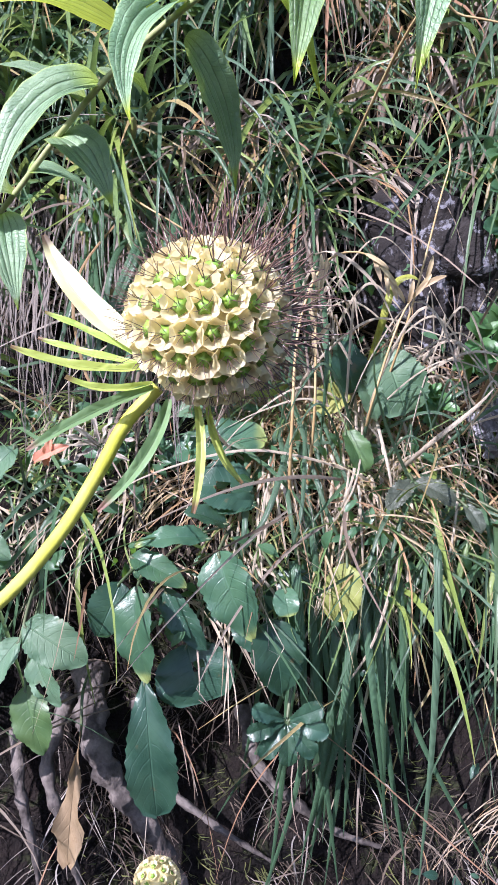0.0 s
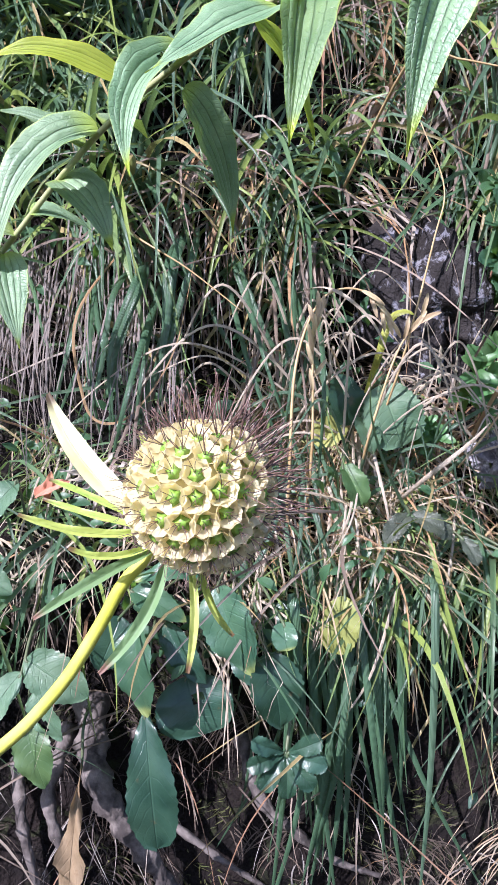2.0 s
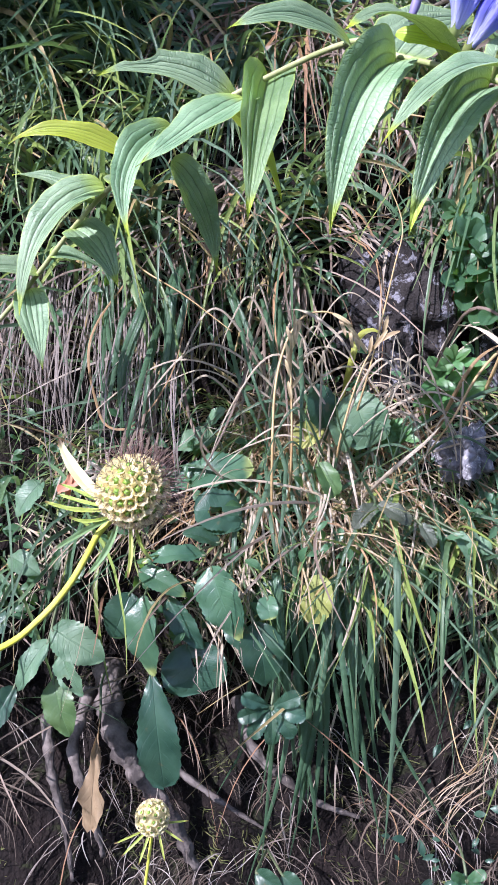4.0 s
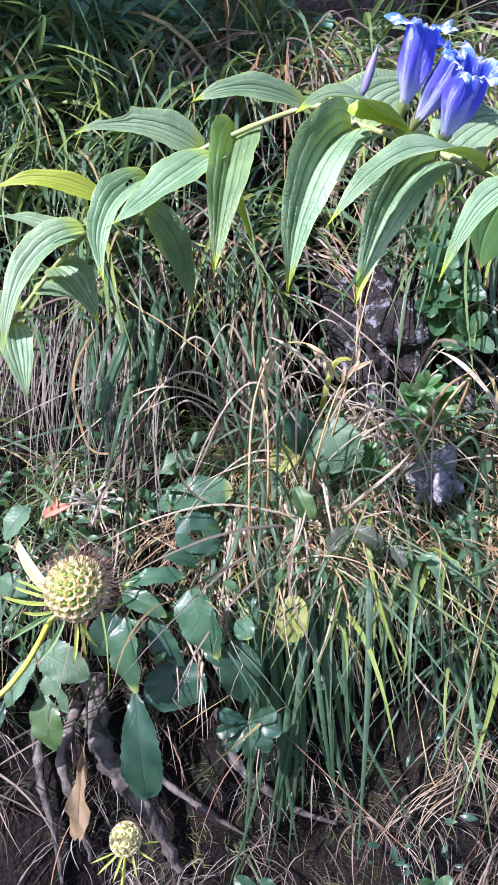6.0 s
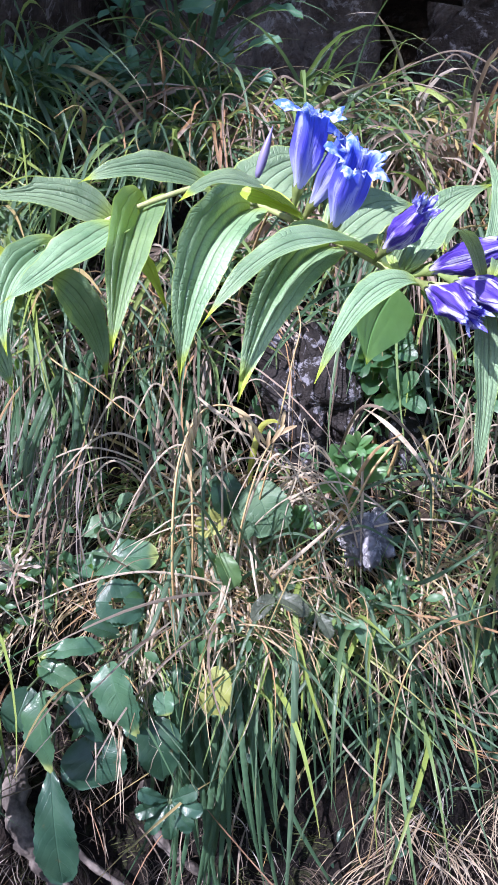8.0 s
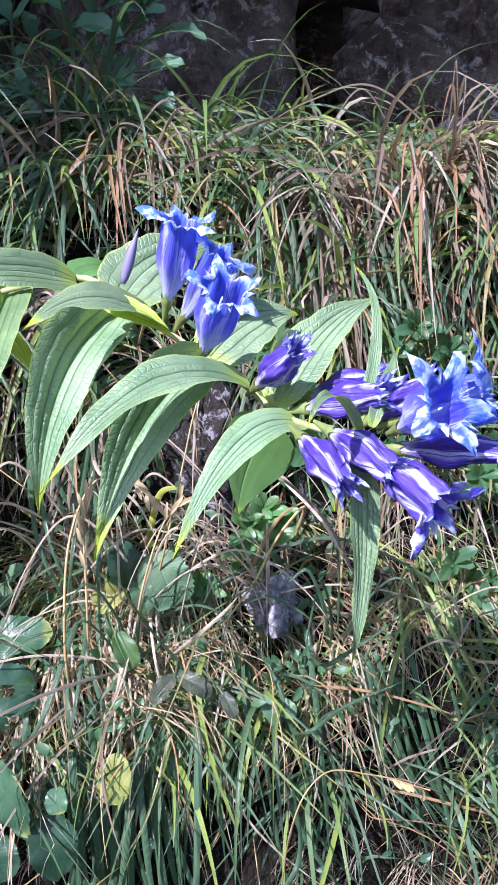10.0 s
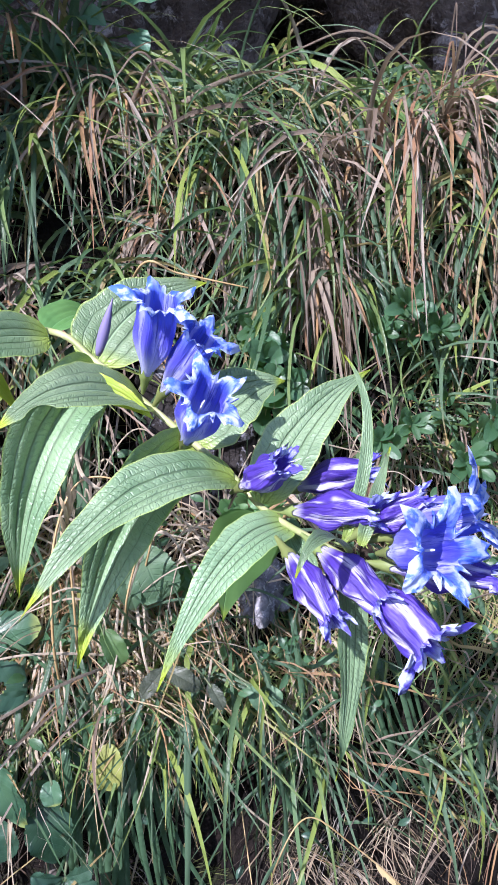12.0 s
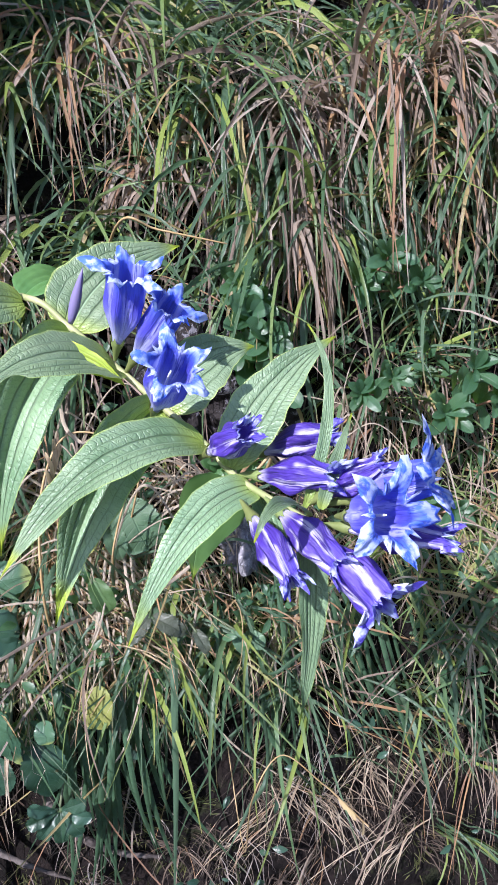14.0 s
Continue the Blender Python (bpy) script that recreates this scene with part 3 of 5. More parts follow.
def patch(x, z):
    """Where grass is green (above zero) and where it has dried (below)."""
    return np.sin(x * 34 + 0.9) + 0.7 * np.sin(x * 67 + z * 11) + 0.5 * np.sin(z * 24 - x * 13 + 1)


def build_turf():
    wide, low = (-0.55, 0.95), (-0.45, 0.75)
    fresh = lambda x, z, r: (patch(x, z) > -0.45) | (r.uniform(0, 1, len(x)) < 0.15)
    dried = lambda x, z, r: (patch(x, z) < 0.25) | (r.uniform(0, 1, len(x)) < 0.15)
    lit = lambda x, z, r: dried(x, z, r) & ((x > 0.05) | (z < 0.84) & (r.uniform(0, 1, len(x)) < 0.25) | (r.uniform(0, 1, len(x)) < 0.12))
    grass("turf", 1450, wide, (0.72, 0.95), (0.12, 0.26), (0.0030, 0.0062), M_GRASS, "blue-green grass hanging over the upper bank", 1, thin=fresh, jitter=0.55, fall=0.34, lateral=0.45)
    grass("dry_turf", 900, wide, (0.76, 0.94), (0.13, 0.27), (0.0020, 0.0050), M_STRAW, "bleached dry grass hanging in bunches down the upper bank", 2, thin=lit, up=0.45, fall=0.44, lateral=0.38, kinks=0.18, per_clump=26, jitter=0.5)
    grass("dry_turf", 170, wide, (0.76, 0.93), (0.12, 0.30), (0.0022, 0.0050), M_STRAW, "long bent straws sprawling over the upper bank", 23, thin=lit, up=0.6, out=0.8, fall=0.26, lateral=1.5, kinks=0.4, per_clump=4, keep=0.02)
    grass("turf", 800, (-0.40, 0.22), (0.82, 0.955), (0.10, 0.22), (0.0024, 0.0050), M_GRASS, "blue-green grass at the shaded end of the crest", 20, lateral=0.8, per_clump=10)
    grass("turf", 1000, wide, (0.89, 0.96), (0.07, 0.17), (0.0024, 0.0050), M_GRASS, "arching green grass along the crest", 3, up=0.6, out=0.5, fall=0.30, lateral=1.2)
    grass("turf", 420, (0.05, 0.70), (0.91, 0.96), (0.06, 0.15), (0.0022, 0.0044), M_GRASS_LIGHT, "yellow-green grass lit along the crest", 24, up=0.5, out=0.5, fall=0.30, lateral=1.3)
    grass("dry_turf", 280, wide, (0.88, 0.955), (0.07, 0.20), (0.0018, 0.0044), M_STRAW, "rust-coloured dry blades along the crest", 4, up=0.45, out=0.4, fall=0.30, lateral=1.5, kinks=0.3)
    hollow = lambda x, z, r: ~((((x + 0.045) / 0.075) ** 2 + ((z - 0.655) / 0.060) ** 2 < 1) & (r.uniform(0, 1, len(x)) < 0.85))
    grass("turf", 900, low, (0.58, 0.78), (0.08, 0.20), (0.0020, 0.0050), M_GRASS, "green grass on the middle of the bank", 5, per_clump=8, thin=hollow, lateral=0.7)
    grass("dry_turf", 650, low, (0.60, 0.78), (0.09, 0.22), (0.0011, 0.0032), M_STRAW, "tangled dry straw on the middle of the bank", 6, up=0.4, fall=0.46, lateral=0.4, kinks=0.3, per_clump=20, jitter=0.7, thin=hollow)
    ledge = lambda x, z, r: (x > 0.02) | (r.uniform(0, 1, len(x)) < 0.30)
    grass("turf", 300, low, (0.40, 0.53), (0.10, 0.22), (0.0022, 0.0046), M_GRASS, "long green blades hanging from the ledge", 7, thin=ledge, fall=0.46, lateral=0.50, kinks=0.12, per_clump=11)
    grass("dry_turf", 1300, low, (0.46, 0.62), (0.05, 0.16), (0.0008, 0.0022), M_STRAW_PALE, "straw and dead stalks on the ledge", 8, up=0.4, out=0.9, fall=0.30, lateral=1.4, thin=ledge, kinks=0.4, per_clump=12)
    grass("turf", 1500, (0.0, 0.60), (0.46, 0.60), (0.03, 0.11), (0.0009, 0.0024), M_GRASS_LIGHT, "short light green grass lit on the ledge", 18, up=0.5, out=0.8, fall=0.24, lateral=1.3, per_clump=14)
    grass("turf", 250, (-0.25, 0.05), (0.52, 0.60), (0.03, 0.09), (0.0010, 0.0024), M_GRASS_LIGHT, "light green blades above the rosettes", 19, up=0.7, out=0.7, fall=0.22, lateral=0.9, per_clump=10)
    grass("dry_turf", 520, (-0.02, 0.30), (0.49, 0.60), (0.05, 0.14), (0.0007, 0.0017), M_OCHRE, "ochre and rust straws tangled on the ledge", 25, up=0.55, out=0.9, fall=0.26, lateral=1.3, kinks=0.5, per_clump=9, keep=0.02)
    right = lambda x, z, r: (x > 0.175 + r.normal(0, 0.015, len(x)))
    grass("turf", 200, (0.0, 0.70), (0.18, 0.42), (0.08, 0.20), (0.0014, 0.0034), M_GRASS, "green grass low on the bank", 9, thin=right)
    grass("dry_turf", 150, (0.18, 0.70), (0.16, 0.36), (0.06, 0.16), (0.0006, 0.0015), M_STRAW, "pale fine straw matted at the foot of the bank", 21, up=0.5, out=0.9, fall=0.28, lateral=0.9, kinks=0.3, per_clump=14)
    grass("dry_turf", 130, (0.175, 0.31), (0.26, 0.365), (0.05, 0.13), (0.0005, 0.0013), M_STRAW_PALE, "curling pale straw spilling over the foot of the bank", 22, up=0.3, out=1.0, fall=0.22, lateral=1.6, kinks=0.4, per_clump=14)
    grass("dry_turf", 200, (0.0, 0.70), (0.14, 0.38), (0.06, 0.16), (0.0006, 0.0017), M_STRAW, "fine bleached grass at the foot of the bank", 10, thin=right, up=0.4, lateral=0.9, kinks=0.2, per_clump=40)
    grass("dry_turf", 120, (-0.40, 0.14), (0.15, 0.44), (0.04, 0.14), (0.0007, 0.0020), M_STRAW, "loose dry stalks over bare earth", 12, up=0.3, fall=0.4, lateral=0.9, per_clump=4)
    grass("dry_turf", 220, low, (0.34, 0.78), (0.10, 0.26), (0.0010, 0.0026), M_STRAW, "stray straws lying across the grass", 14, up=0.3, out=0.9, fall=0.10, lateral=1.6, keep=0.03, kinks=0.4, per_clump=2)
    grass("turf", 300, low, (0.36, 0.90), (0.10, 0.22), (0.0016, 0.0034), M_GRASS, "stray green blades lying across the grass", 15, up=0.5, out=0.9, fall=0.14, lateral=1.4, keep=0.03, per_clump=2)
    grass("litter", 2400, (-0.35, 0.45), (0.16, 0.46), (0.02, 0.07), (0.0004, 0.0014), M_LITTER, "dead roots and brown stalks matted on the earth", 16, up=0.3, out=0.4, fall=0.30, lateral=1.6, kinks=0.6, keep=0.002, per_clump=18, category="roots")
    grass("litter", 260, (-0.22, 0.28), (0.17, 0.37), (0.03, 0.09), (0.0004, 0.0011), M_STRAW_GREY, "fine grey rootlets hanging over the earth", 26, up=0.1, out=0.4, fall=0.40, lateral=0.9, kinks=0.5, keep=0.004, per_clump=5, category="roots")
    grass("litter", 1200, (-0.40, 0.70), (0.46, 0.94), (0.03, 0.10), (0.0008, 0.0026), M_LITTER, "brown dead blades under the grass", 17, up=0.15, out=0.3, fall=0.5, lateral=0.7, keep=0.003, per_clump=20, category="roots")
    grass("moss", 4500, (-0.35, 0.55), (0.22, 0.72), (0.008, 0.022), (0.0006, 0.0014), M_MOSS, "short moss and tiny sprouts on the earth", 13, fall=0.15, segs=3, keep=0.001, category="moss", per_clump=30)


build_turf()

# ---- gentian ----
STEM = [(-0.31, 0.540, 0.44), (-0.27, 0.515, 0.52), (-0.19, 0.495, 0.625), (-0.128, 0.478, 0.685), (-0.092, 0.462, 0.719), (-0.055, 0.425, 0.739), (-0.015, 0.398, 0.758), (0.019, 0.380, 0.771), (0.070, 0.333, 0.775), (0.088, 0.320, 0.764), (0.106, 0.300, 0.751), (0.121, 0.284, 0.740), (0.135, 0.270, 0.729), (0.145, 0.257, 0.720), (0.164, 0.231, 0.714)]


def build_gentian():
    g = thing("gentian_plant", STEM[0], "arching gentian with paired green leaves and blue trumpet flowers", "wildflower")
    pts = curve_points(STEM, 6)
    part("stem", tube_bm(pts, [0.0017 - 0.0006 * i / len(pts) for i in range(len(pts))]), M_STEM, g, "pale green arching stem")
    k = [0]

    def leaf(b, t, width, m=None, facing=(0, -0.7, 0.7), fold=25, mat=M_GENTIAN, label="", grooves=1.0, shape=(0.44, 1.28), **kw):
        k[0] += 1
        part("leaf", leaf_bm(b, t, width, m, facing, fold, seed=k[0], wave=0.007, grooves=grooves, rows=60, cols=28, shape=shape, **kw), mat, g, label)

    # older part, towards the root
    leaf((-0.020, 0.409, 0.762), (-0.041, 0.372, 0.699), 0.028, (-0.041, 0.385, 0.737), (-0.05, -0.9, 0.4), 50, hole=(0.13, 0.56, 0.05))
    leaf((0.022, 0.372, 0.765), (-0.027, 0.317, 0.720), 0.031, (0.001, 0.336, 0.743), (-0.15, -0.75, 0.62), 22, label="glossy green leaf seen edge on")
    leaf((0.034, 0.385, 0.779), (0.022, 0.322, 0.697), 0.040, (0.0285, 0.342, 0.7430), (0.12, -0.98, 0.10), 58, M_HOOD, shape=(0.30, 1.20), label="drooping green leaf folded along its midrib")
    leaf((-0.046, 0.420, 0.752), (-0.111, 0.404, 0.756), 0.0145, (-0.081, 0.405, 0.763), (0, -0.9, 0.45), 12, M_YELLOWED, "yellowed translucent leaf with nibbled edge")
    leaf((-0.020, 0.395, 0.741), (0.001, 0.430, 0.684), 0.027, (-0.005, 0.415, 0.718), (0.5, -0.8, 0.3), 20)
    leaf((-0.066, 0.440, 0.738), (-0.117, 0.420, 0.660), 0.030, (-0.100, 0.425, 0.714), (-0.25, -0.85, 0.45), 36)
    leaf((-0.092, 0.462, 0.719), (-0.062, 0.448, 0.679), 0.030, (-0.074, 0.450, 0.705), (0.4, -0.8, 0.45), 22)
    leaf((-0.075, 0.445, 0.731), (-0.125, 0.450, 0.750), 0.022, None, (0, -0.5, 0.85), 20)
    leaf((-0.060, 0.432, 0.738), (-0.045, 0.470, 0.742), 0.020, None, (0, -0.6, 0.8), 20)
    leaf((-0.128, 0.478, 0.683), (-0.118, 0.465, 0.630), 0.024, None, (0.2, -0.9, 0.3), 25, label="green leaf with a yellowing tip", )
    leaf((-0.120, 0.474, 0.692), (-0.165, 0.455, 0.690), 0.028, None, (0, -0.6, 0.8), 25)
    leaf((-0.110, 0.470, 0.703), (-0.078, 0.488, 0.695), 0.020, None, (0, -0.6, 0.8), 25)
    leaf((0.015, 0.388, 0.770), (-0.050, 0.356, 0.773), 0.024, (-0.017, 0.370, 0.781), (0.05, -0.9, 0.45), 18, bite=(0.55, 0.78, 1), label="green leaf bitten along its upper edge")
    leaf((0.012, 0.385, 0.765), (0.040, 0.415, 0.722), 0.013, (0.030, 0.400, 0.748), (0.5, -0.8, 0.3), 20, M_YELLOWED, "backlit yellow-green leaf")
    # middle part
    leaf((0.070, 0.330, 0.773), (0.016, 0.297, 0.768), 0.021, (0.042, 0.305, 0.7755), (0.0, -0.85, 0.5), 18)
    leaf((0.070, 0.335, 0.775), (0.098, 0.372, 0.766), 0.020, (0.083, 0.352, 0.779), (0, -0.6, 0.8), 20, M_YELLOWED_DARK, "small yellow-green leaf behind the stem")
    leaf((0.088, 0.318, 0.760), (0.056, 0.287, 0.684), 0.044, (0.067, 0.292, 0.733), (0.04, -0.97, 0.12), 62, label="large drooping leaf channelled along its veins")
    leaf((0.088, 0.322, 0.762), (0.1345, 0.352, 0.790), 0.032, (0.106, 0.337, 0.782), (-0.15, -0.97, 0.25), 10)
    leaf((0.106, 0.298, 0.751), (0.060, 0.262, 0.752), 0.026, (0.083, 0.274, 0.761), (-0.05, -0.62, 0.78), 20, bite=(0.66, 0.82, -1), label="green leaf with a nibbled notch")
    leaf((0.121, 0.284, 0.739), (0.1582, 0.300, 0.7555), 0.026, (0.140, 0.291, 0.7535), (0.0, -0.85, 0.52), 16)
    leaf((0.119, 0.287, 0.738), (0.080, 0.247, 0.6765), 0.038, (0.097, 0.262, 0.718), (0.02, -0.97, 0.12), 62, label="large drooping leaf with bright veined half")
    leaf((0.135, 0.268, 0.729), (0.067, 0.232, 0.702), 0.023, (0.100, 0.246, 0.7315), (-0.05, -0.5, 0.85), 26, label="long arching leaf curving to a fine tip")
    leaf((0.084, 0.292, 0.762), (0.109, 0.284, 0.748), 0.0085, (0.099, 0.286, 0.756), (-0.2, -0.9, 0.4), 14, M_YELLOWED, "bright yellow-green leaf edge turned over the stem")
    # upper part
    leaf((0.150, 0.253, 0.717), (0.1055, 0.219, 0.6835), 0.0165, (0.127, 0.234, 0.7125), (-0.1, -0.6, 0.8), 26)
    leaf((0.142, 0.262, 0.718), (0.1270, 0.245, 0.6890), 0.029, (0.1325, 0.258, 0.704), (0.5, -0.8, 0.2), 12, M_YELLOWED_DARK, grooves=0.15, label= "backlit yellow-green leaf below the flowers")
    leaf((0.143, 0.259, 0.723), (0.1864, 0.285, 0.7605), 0.021, (0.1615, 0.270, 0.7475), (-0.45, -0.87, 0.2), 22, label="upright pale green leaf with shaded base")
    leaf((0.164, 0.236, 0.716), (0.1712, 0.262, 0.7700), 0.0040, (0.1745, 0.246, 0.749), (-0.3, -0.9, 0.2), 30, label="narrow upright leaf")
    leaf((0.168, 0.230, 0.718), (0.183, 0.250, 0.742), 0.005, None, (-0.3, -0.9, 0.2), 30)
    leaf((0.164, 0.230, 0.716), (0.1434, 0.203, 0.7225), 0.0065, (0.1520, 0.211, 0.7295), (-0.1, -0.5, 0.85), 25, label="small leaf curled over the flowers")
    leaf((0.1640, 0.232, 0.712), (0.1585, 0.224, 0.6420), 0.0115, (0.1630, 0.224, 0.6790), (0.38, -0.92, 0.0), 22, label="narrow leaf hanging straight down")
    leaf((0.140, 0.265, 0.725), (0.146, 0.258, 0.738), 0.010, None, (-0.2, -0.8, 0.5), 25)
    leaf((0.150, 0.252, 0.716), (0.158, 0.240, 0.690), 0.008, None, (0.3, -0.8, 0.3), 20)

    def flower(b, t, R, open_, mat, seed, spread=0.24, turn=0.0, calyx=0.14, label=""):
        b, t = Vector(b), Vector(t)
        ax = (t - b)
        L = ax.length
        ax.normalize()
        q = ax.to_track_quat("Z", "Y").to_matrix()
        rnd = random.Random(seed)
        bm = bmesh.new()
        uvl = bm.loops.layers.uv.new("UVMap")
        cols, tube, lobe = 60, 18, 9
        wild = [rnd.uniform(-0.25, 0.25) for _ in range(5)]
        grid = []
        for i in range(tube + lobe + 1):
            row = []
            for j in range(cols):
                ph = 2 * math.pi * j / cols
                a = (5 * j / cols + 0.5) % 1.0 - 0.5
                which = int(5 * j / cols + 0.5) % 5
                pleat = 1 + 0.15 * math.cos(5 * ph) * open_ + 0.24 * (1 - open_) * (1 - 2 * abs(math.sin(2.5 * ph + 1.2 * i / tube + 0.6 * math.sin(i * 0.5 + seed))))
                if i <= tube:
                    s = i / tube
                    e = min(1.0, s / 0.62)
                    r = R * (0.26 + 0.74 * e * e * (3 - 2 * e)) * (1 - (1 - open_) * 0.55 * max(0, s - 0.55) / 0.45)
                    r *= 1 + (pleat - 1) * min(1, s * 2)
                    p = Vector((math.cos(ph) * r, math.sin(ph) * r, L * s))
                else:
                    s = (i - tube) / lobe
                    ln = (max(0.0, 1 - abs(a) / 0.40) ** 0.88) * (1 + wild[which]) * (1 + 0.10 * math.sin(j * 2.9 + seed)) + 0.55 * max(0.0, 1 - abs(abs(a) - 0.5) / 0.11)
                    r0 = R * (1 - (1 - open_) * 0.55) * pleat
                    th = radians(6 + 62 * open_ * (0.35 + 0.9 * s) * (1 + 1.4 * wild[which]))
                    q1 = s * ln * spread * L
                    p = Vector((math.cos(ph) * (r0 + q1 * math.sin(th)), math.sin(ph) * (r0 + q1 * math.sin(th)), L + q1 * math.cos(th) + 0.0009 * s * math.sin(ph * 15 + seed) + 0.0005 * s * math.sin(ph * 37 + 2 * seed)))
                crumple = noise.noise(Vector((math.cos(ph) * 2.2, math.sin(ph) * 2.2, i * 0.22 + seed * 5.1))) * R * (0.10 + 0.22 * (1 - open_)) * min(1.0, i / 8)
                fray = noise.noise(Vector((math.cos(ph) * 7, math.sin(ph) * 7, i * 0.4 + seed * 3.3))) * R * 0.13 * max(0.0, i / tube - 0.75) * 2
                p += Vector((math.cos(ph), math.sin(ph), 0)) * (crumple + fray) + Vector((0, 0, fray * 0.8))
                p = Matrix.Rotation(turn + 0.5 * (1 - open_) * i / tube, 3, "Z") @ p
                sway = 0.05 * L * math.sin(math.pi * min(1.0, i / tube))
                p.x += sway * 0.4
                row.append(bm.verts.new(b + q @ p))
            grid.append(row)
        H = tube + lobe
        for i in range(H):
            for j in range(cols):
                jn = (j + 1) % cols
                fc = bm.faces.new((grid[i][j], grid[i][jn], grid[i + 1][jn], grid[i + 1][j]))
                for lp, (di, dj) in zip(fc.loops, ((0, 0), (0, 1), (1, 1), (1, 0))):
                    lp[uvl].uv = ((j + dj) / cols, (i + di) / H)
        fl = part("flower", bm, mat, g, label or "blue trumpet flower with five pointed lobes")
        cb = bmesh.new()
        rings = []
        for i in range(6):
            s = i / 5
            row = []
            for j in range(30):
                ph = 2 * math.pi * j / 30
                tooth = 1 + (0.55 * max(0, math.cos(5 * ph)) ** 2 if i == 5 else 0)
                e = min(1.0, calyx * s / 0.62)
                r = (R * (0.26 + 0.74 * e * e * (3 - 2 * e)) * 1.05 + 0.0003) * (0.3, 0.8, 0.95, 1, 1, 1)[i]
                row.append(cb.verts.new(b + q @ Vector((math.cos(ph) * r, math.sin(ph) * r, L * calyx * s * tooth - 0.001 - (0.005 if i == 0 else 0)))))
            rings.append(row)
        for r0, r1 in zip(rings, rings[1:]):
            for j in range(30):
                cb.faces.new((r0[j], r0[(j + 1) % 30], r1[(j + 1) % 30], r1[j]))
        cb.loops.layers.uv.new("UVMap")
        part("calyx", cb, M_CALYX, fl, "pale green calyx")
        if open_ > 0.5:
            part("style", tube_bm([b + ax * L * f for f in (0.4, 0.6, 0.85, 0.9)], [0.0003, 0.0004, 0.0004, 0.0002], 8), M_STYLE, fl, "white style")

    flower((0.107, 0.294, 0.760), (0.114, 0.280, 0.788), 0.0066, 0.95, M_PETAL, 1)
    flower((0.112, 0.294, 0.754), (0.127, 0.279, 0.776), 0.0060, 0.9, M_PETAL, 2, turn=0.5)
    flower((0.119, 0.272, 0.742), (0.126, 0.250, 0.762), 0.0068, 0.95, M_PETAL, 3, turn=0.2)
    shut = "violet flower with pale pleats whitened as if sunlit, half closed"
    flower((0.1355, 0.255, 0.7305), (0.1462, 0.2390, 0.7420), 0.0058, 0.28, M_PETAL_DARK, 4, spread=0.32, label="half-closed violet flower")
    flower((0.153, 0.266, 0.7250), (0.1790, 0.263, 0.7305), 0.0058, 0.25, M_PETAL_DARK, 5, label=shut)
    flower((0.150, 0.252, 0.7225), (0.1715, 0.231, 0.7280), 0.0058, 0.22, M_PETAL_DARK, 6, label=shut)
    flower((0.1463, 0.236, 0.7160), (0.1555, 0.215, 0.7040), 0.0055, 0.25, M_PETAL_DARK, 7, label=shut)
    flower((0.1550, 0.234, 0.7175), (0.1695, 0.215, 0.7070), 0.0058, 0.30, M_PETAL_DARK, 8, label=shut)
    flower((0.1670, 0.225, 0.7100), (0.1805, 0.207, 0.6975), 0.0068, 0.72, M_PETAL_DARK, 9, turn=0.3, spread=0.36)
    flower((0.1745, 0.2230, 0.7182), (0.1825, 0.205, 0.7260), 0.0070, 0.92, M_PETAL, 10, turn=0.95, spread=0.52)
    flower((0.1760, 0.233, 0.7190), (0.2000, 0.2235, 0.7280), 0.0062, 0.80, M_PETAL, 11, spread=0.46)
    flower((0.1740, 0.231, 0.7110), (0.2020, 0.216, 0.7110), 0.0056, 0.25, M_PETAL_DARK, 12, label=shut)
    flower((0.1680, 0.236, 0.7190), (0.1860, 0.230, 0.7310), 0.0050, 0.20, M_PETAL_DARK, 13, label=shut)
    # closed bud
    b, t = Vector((0.091, 0.299, 0.769)), Vector((0.098, 0.296, 0.789))
    bm = tube_bm([b + (t - b) * f for f in (0, 0.1, 0.3, 0.5, 0.7, 0.88, 1)], [0.0009, 0.0015, 0.0020, 0.0019, 0.0013, 0.0006, 0.0001], 12)
    bm.loops.layers.uv.new("UVMap")
    part("bud", bm, M_BUD, g, "slim closed grey-violet bud")


build_gentian()


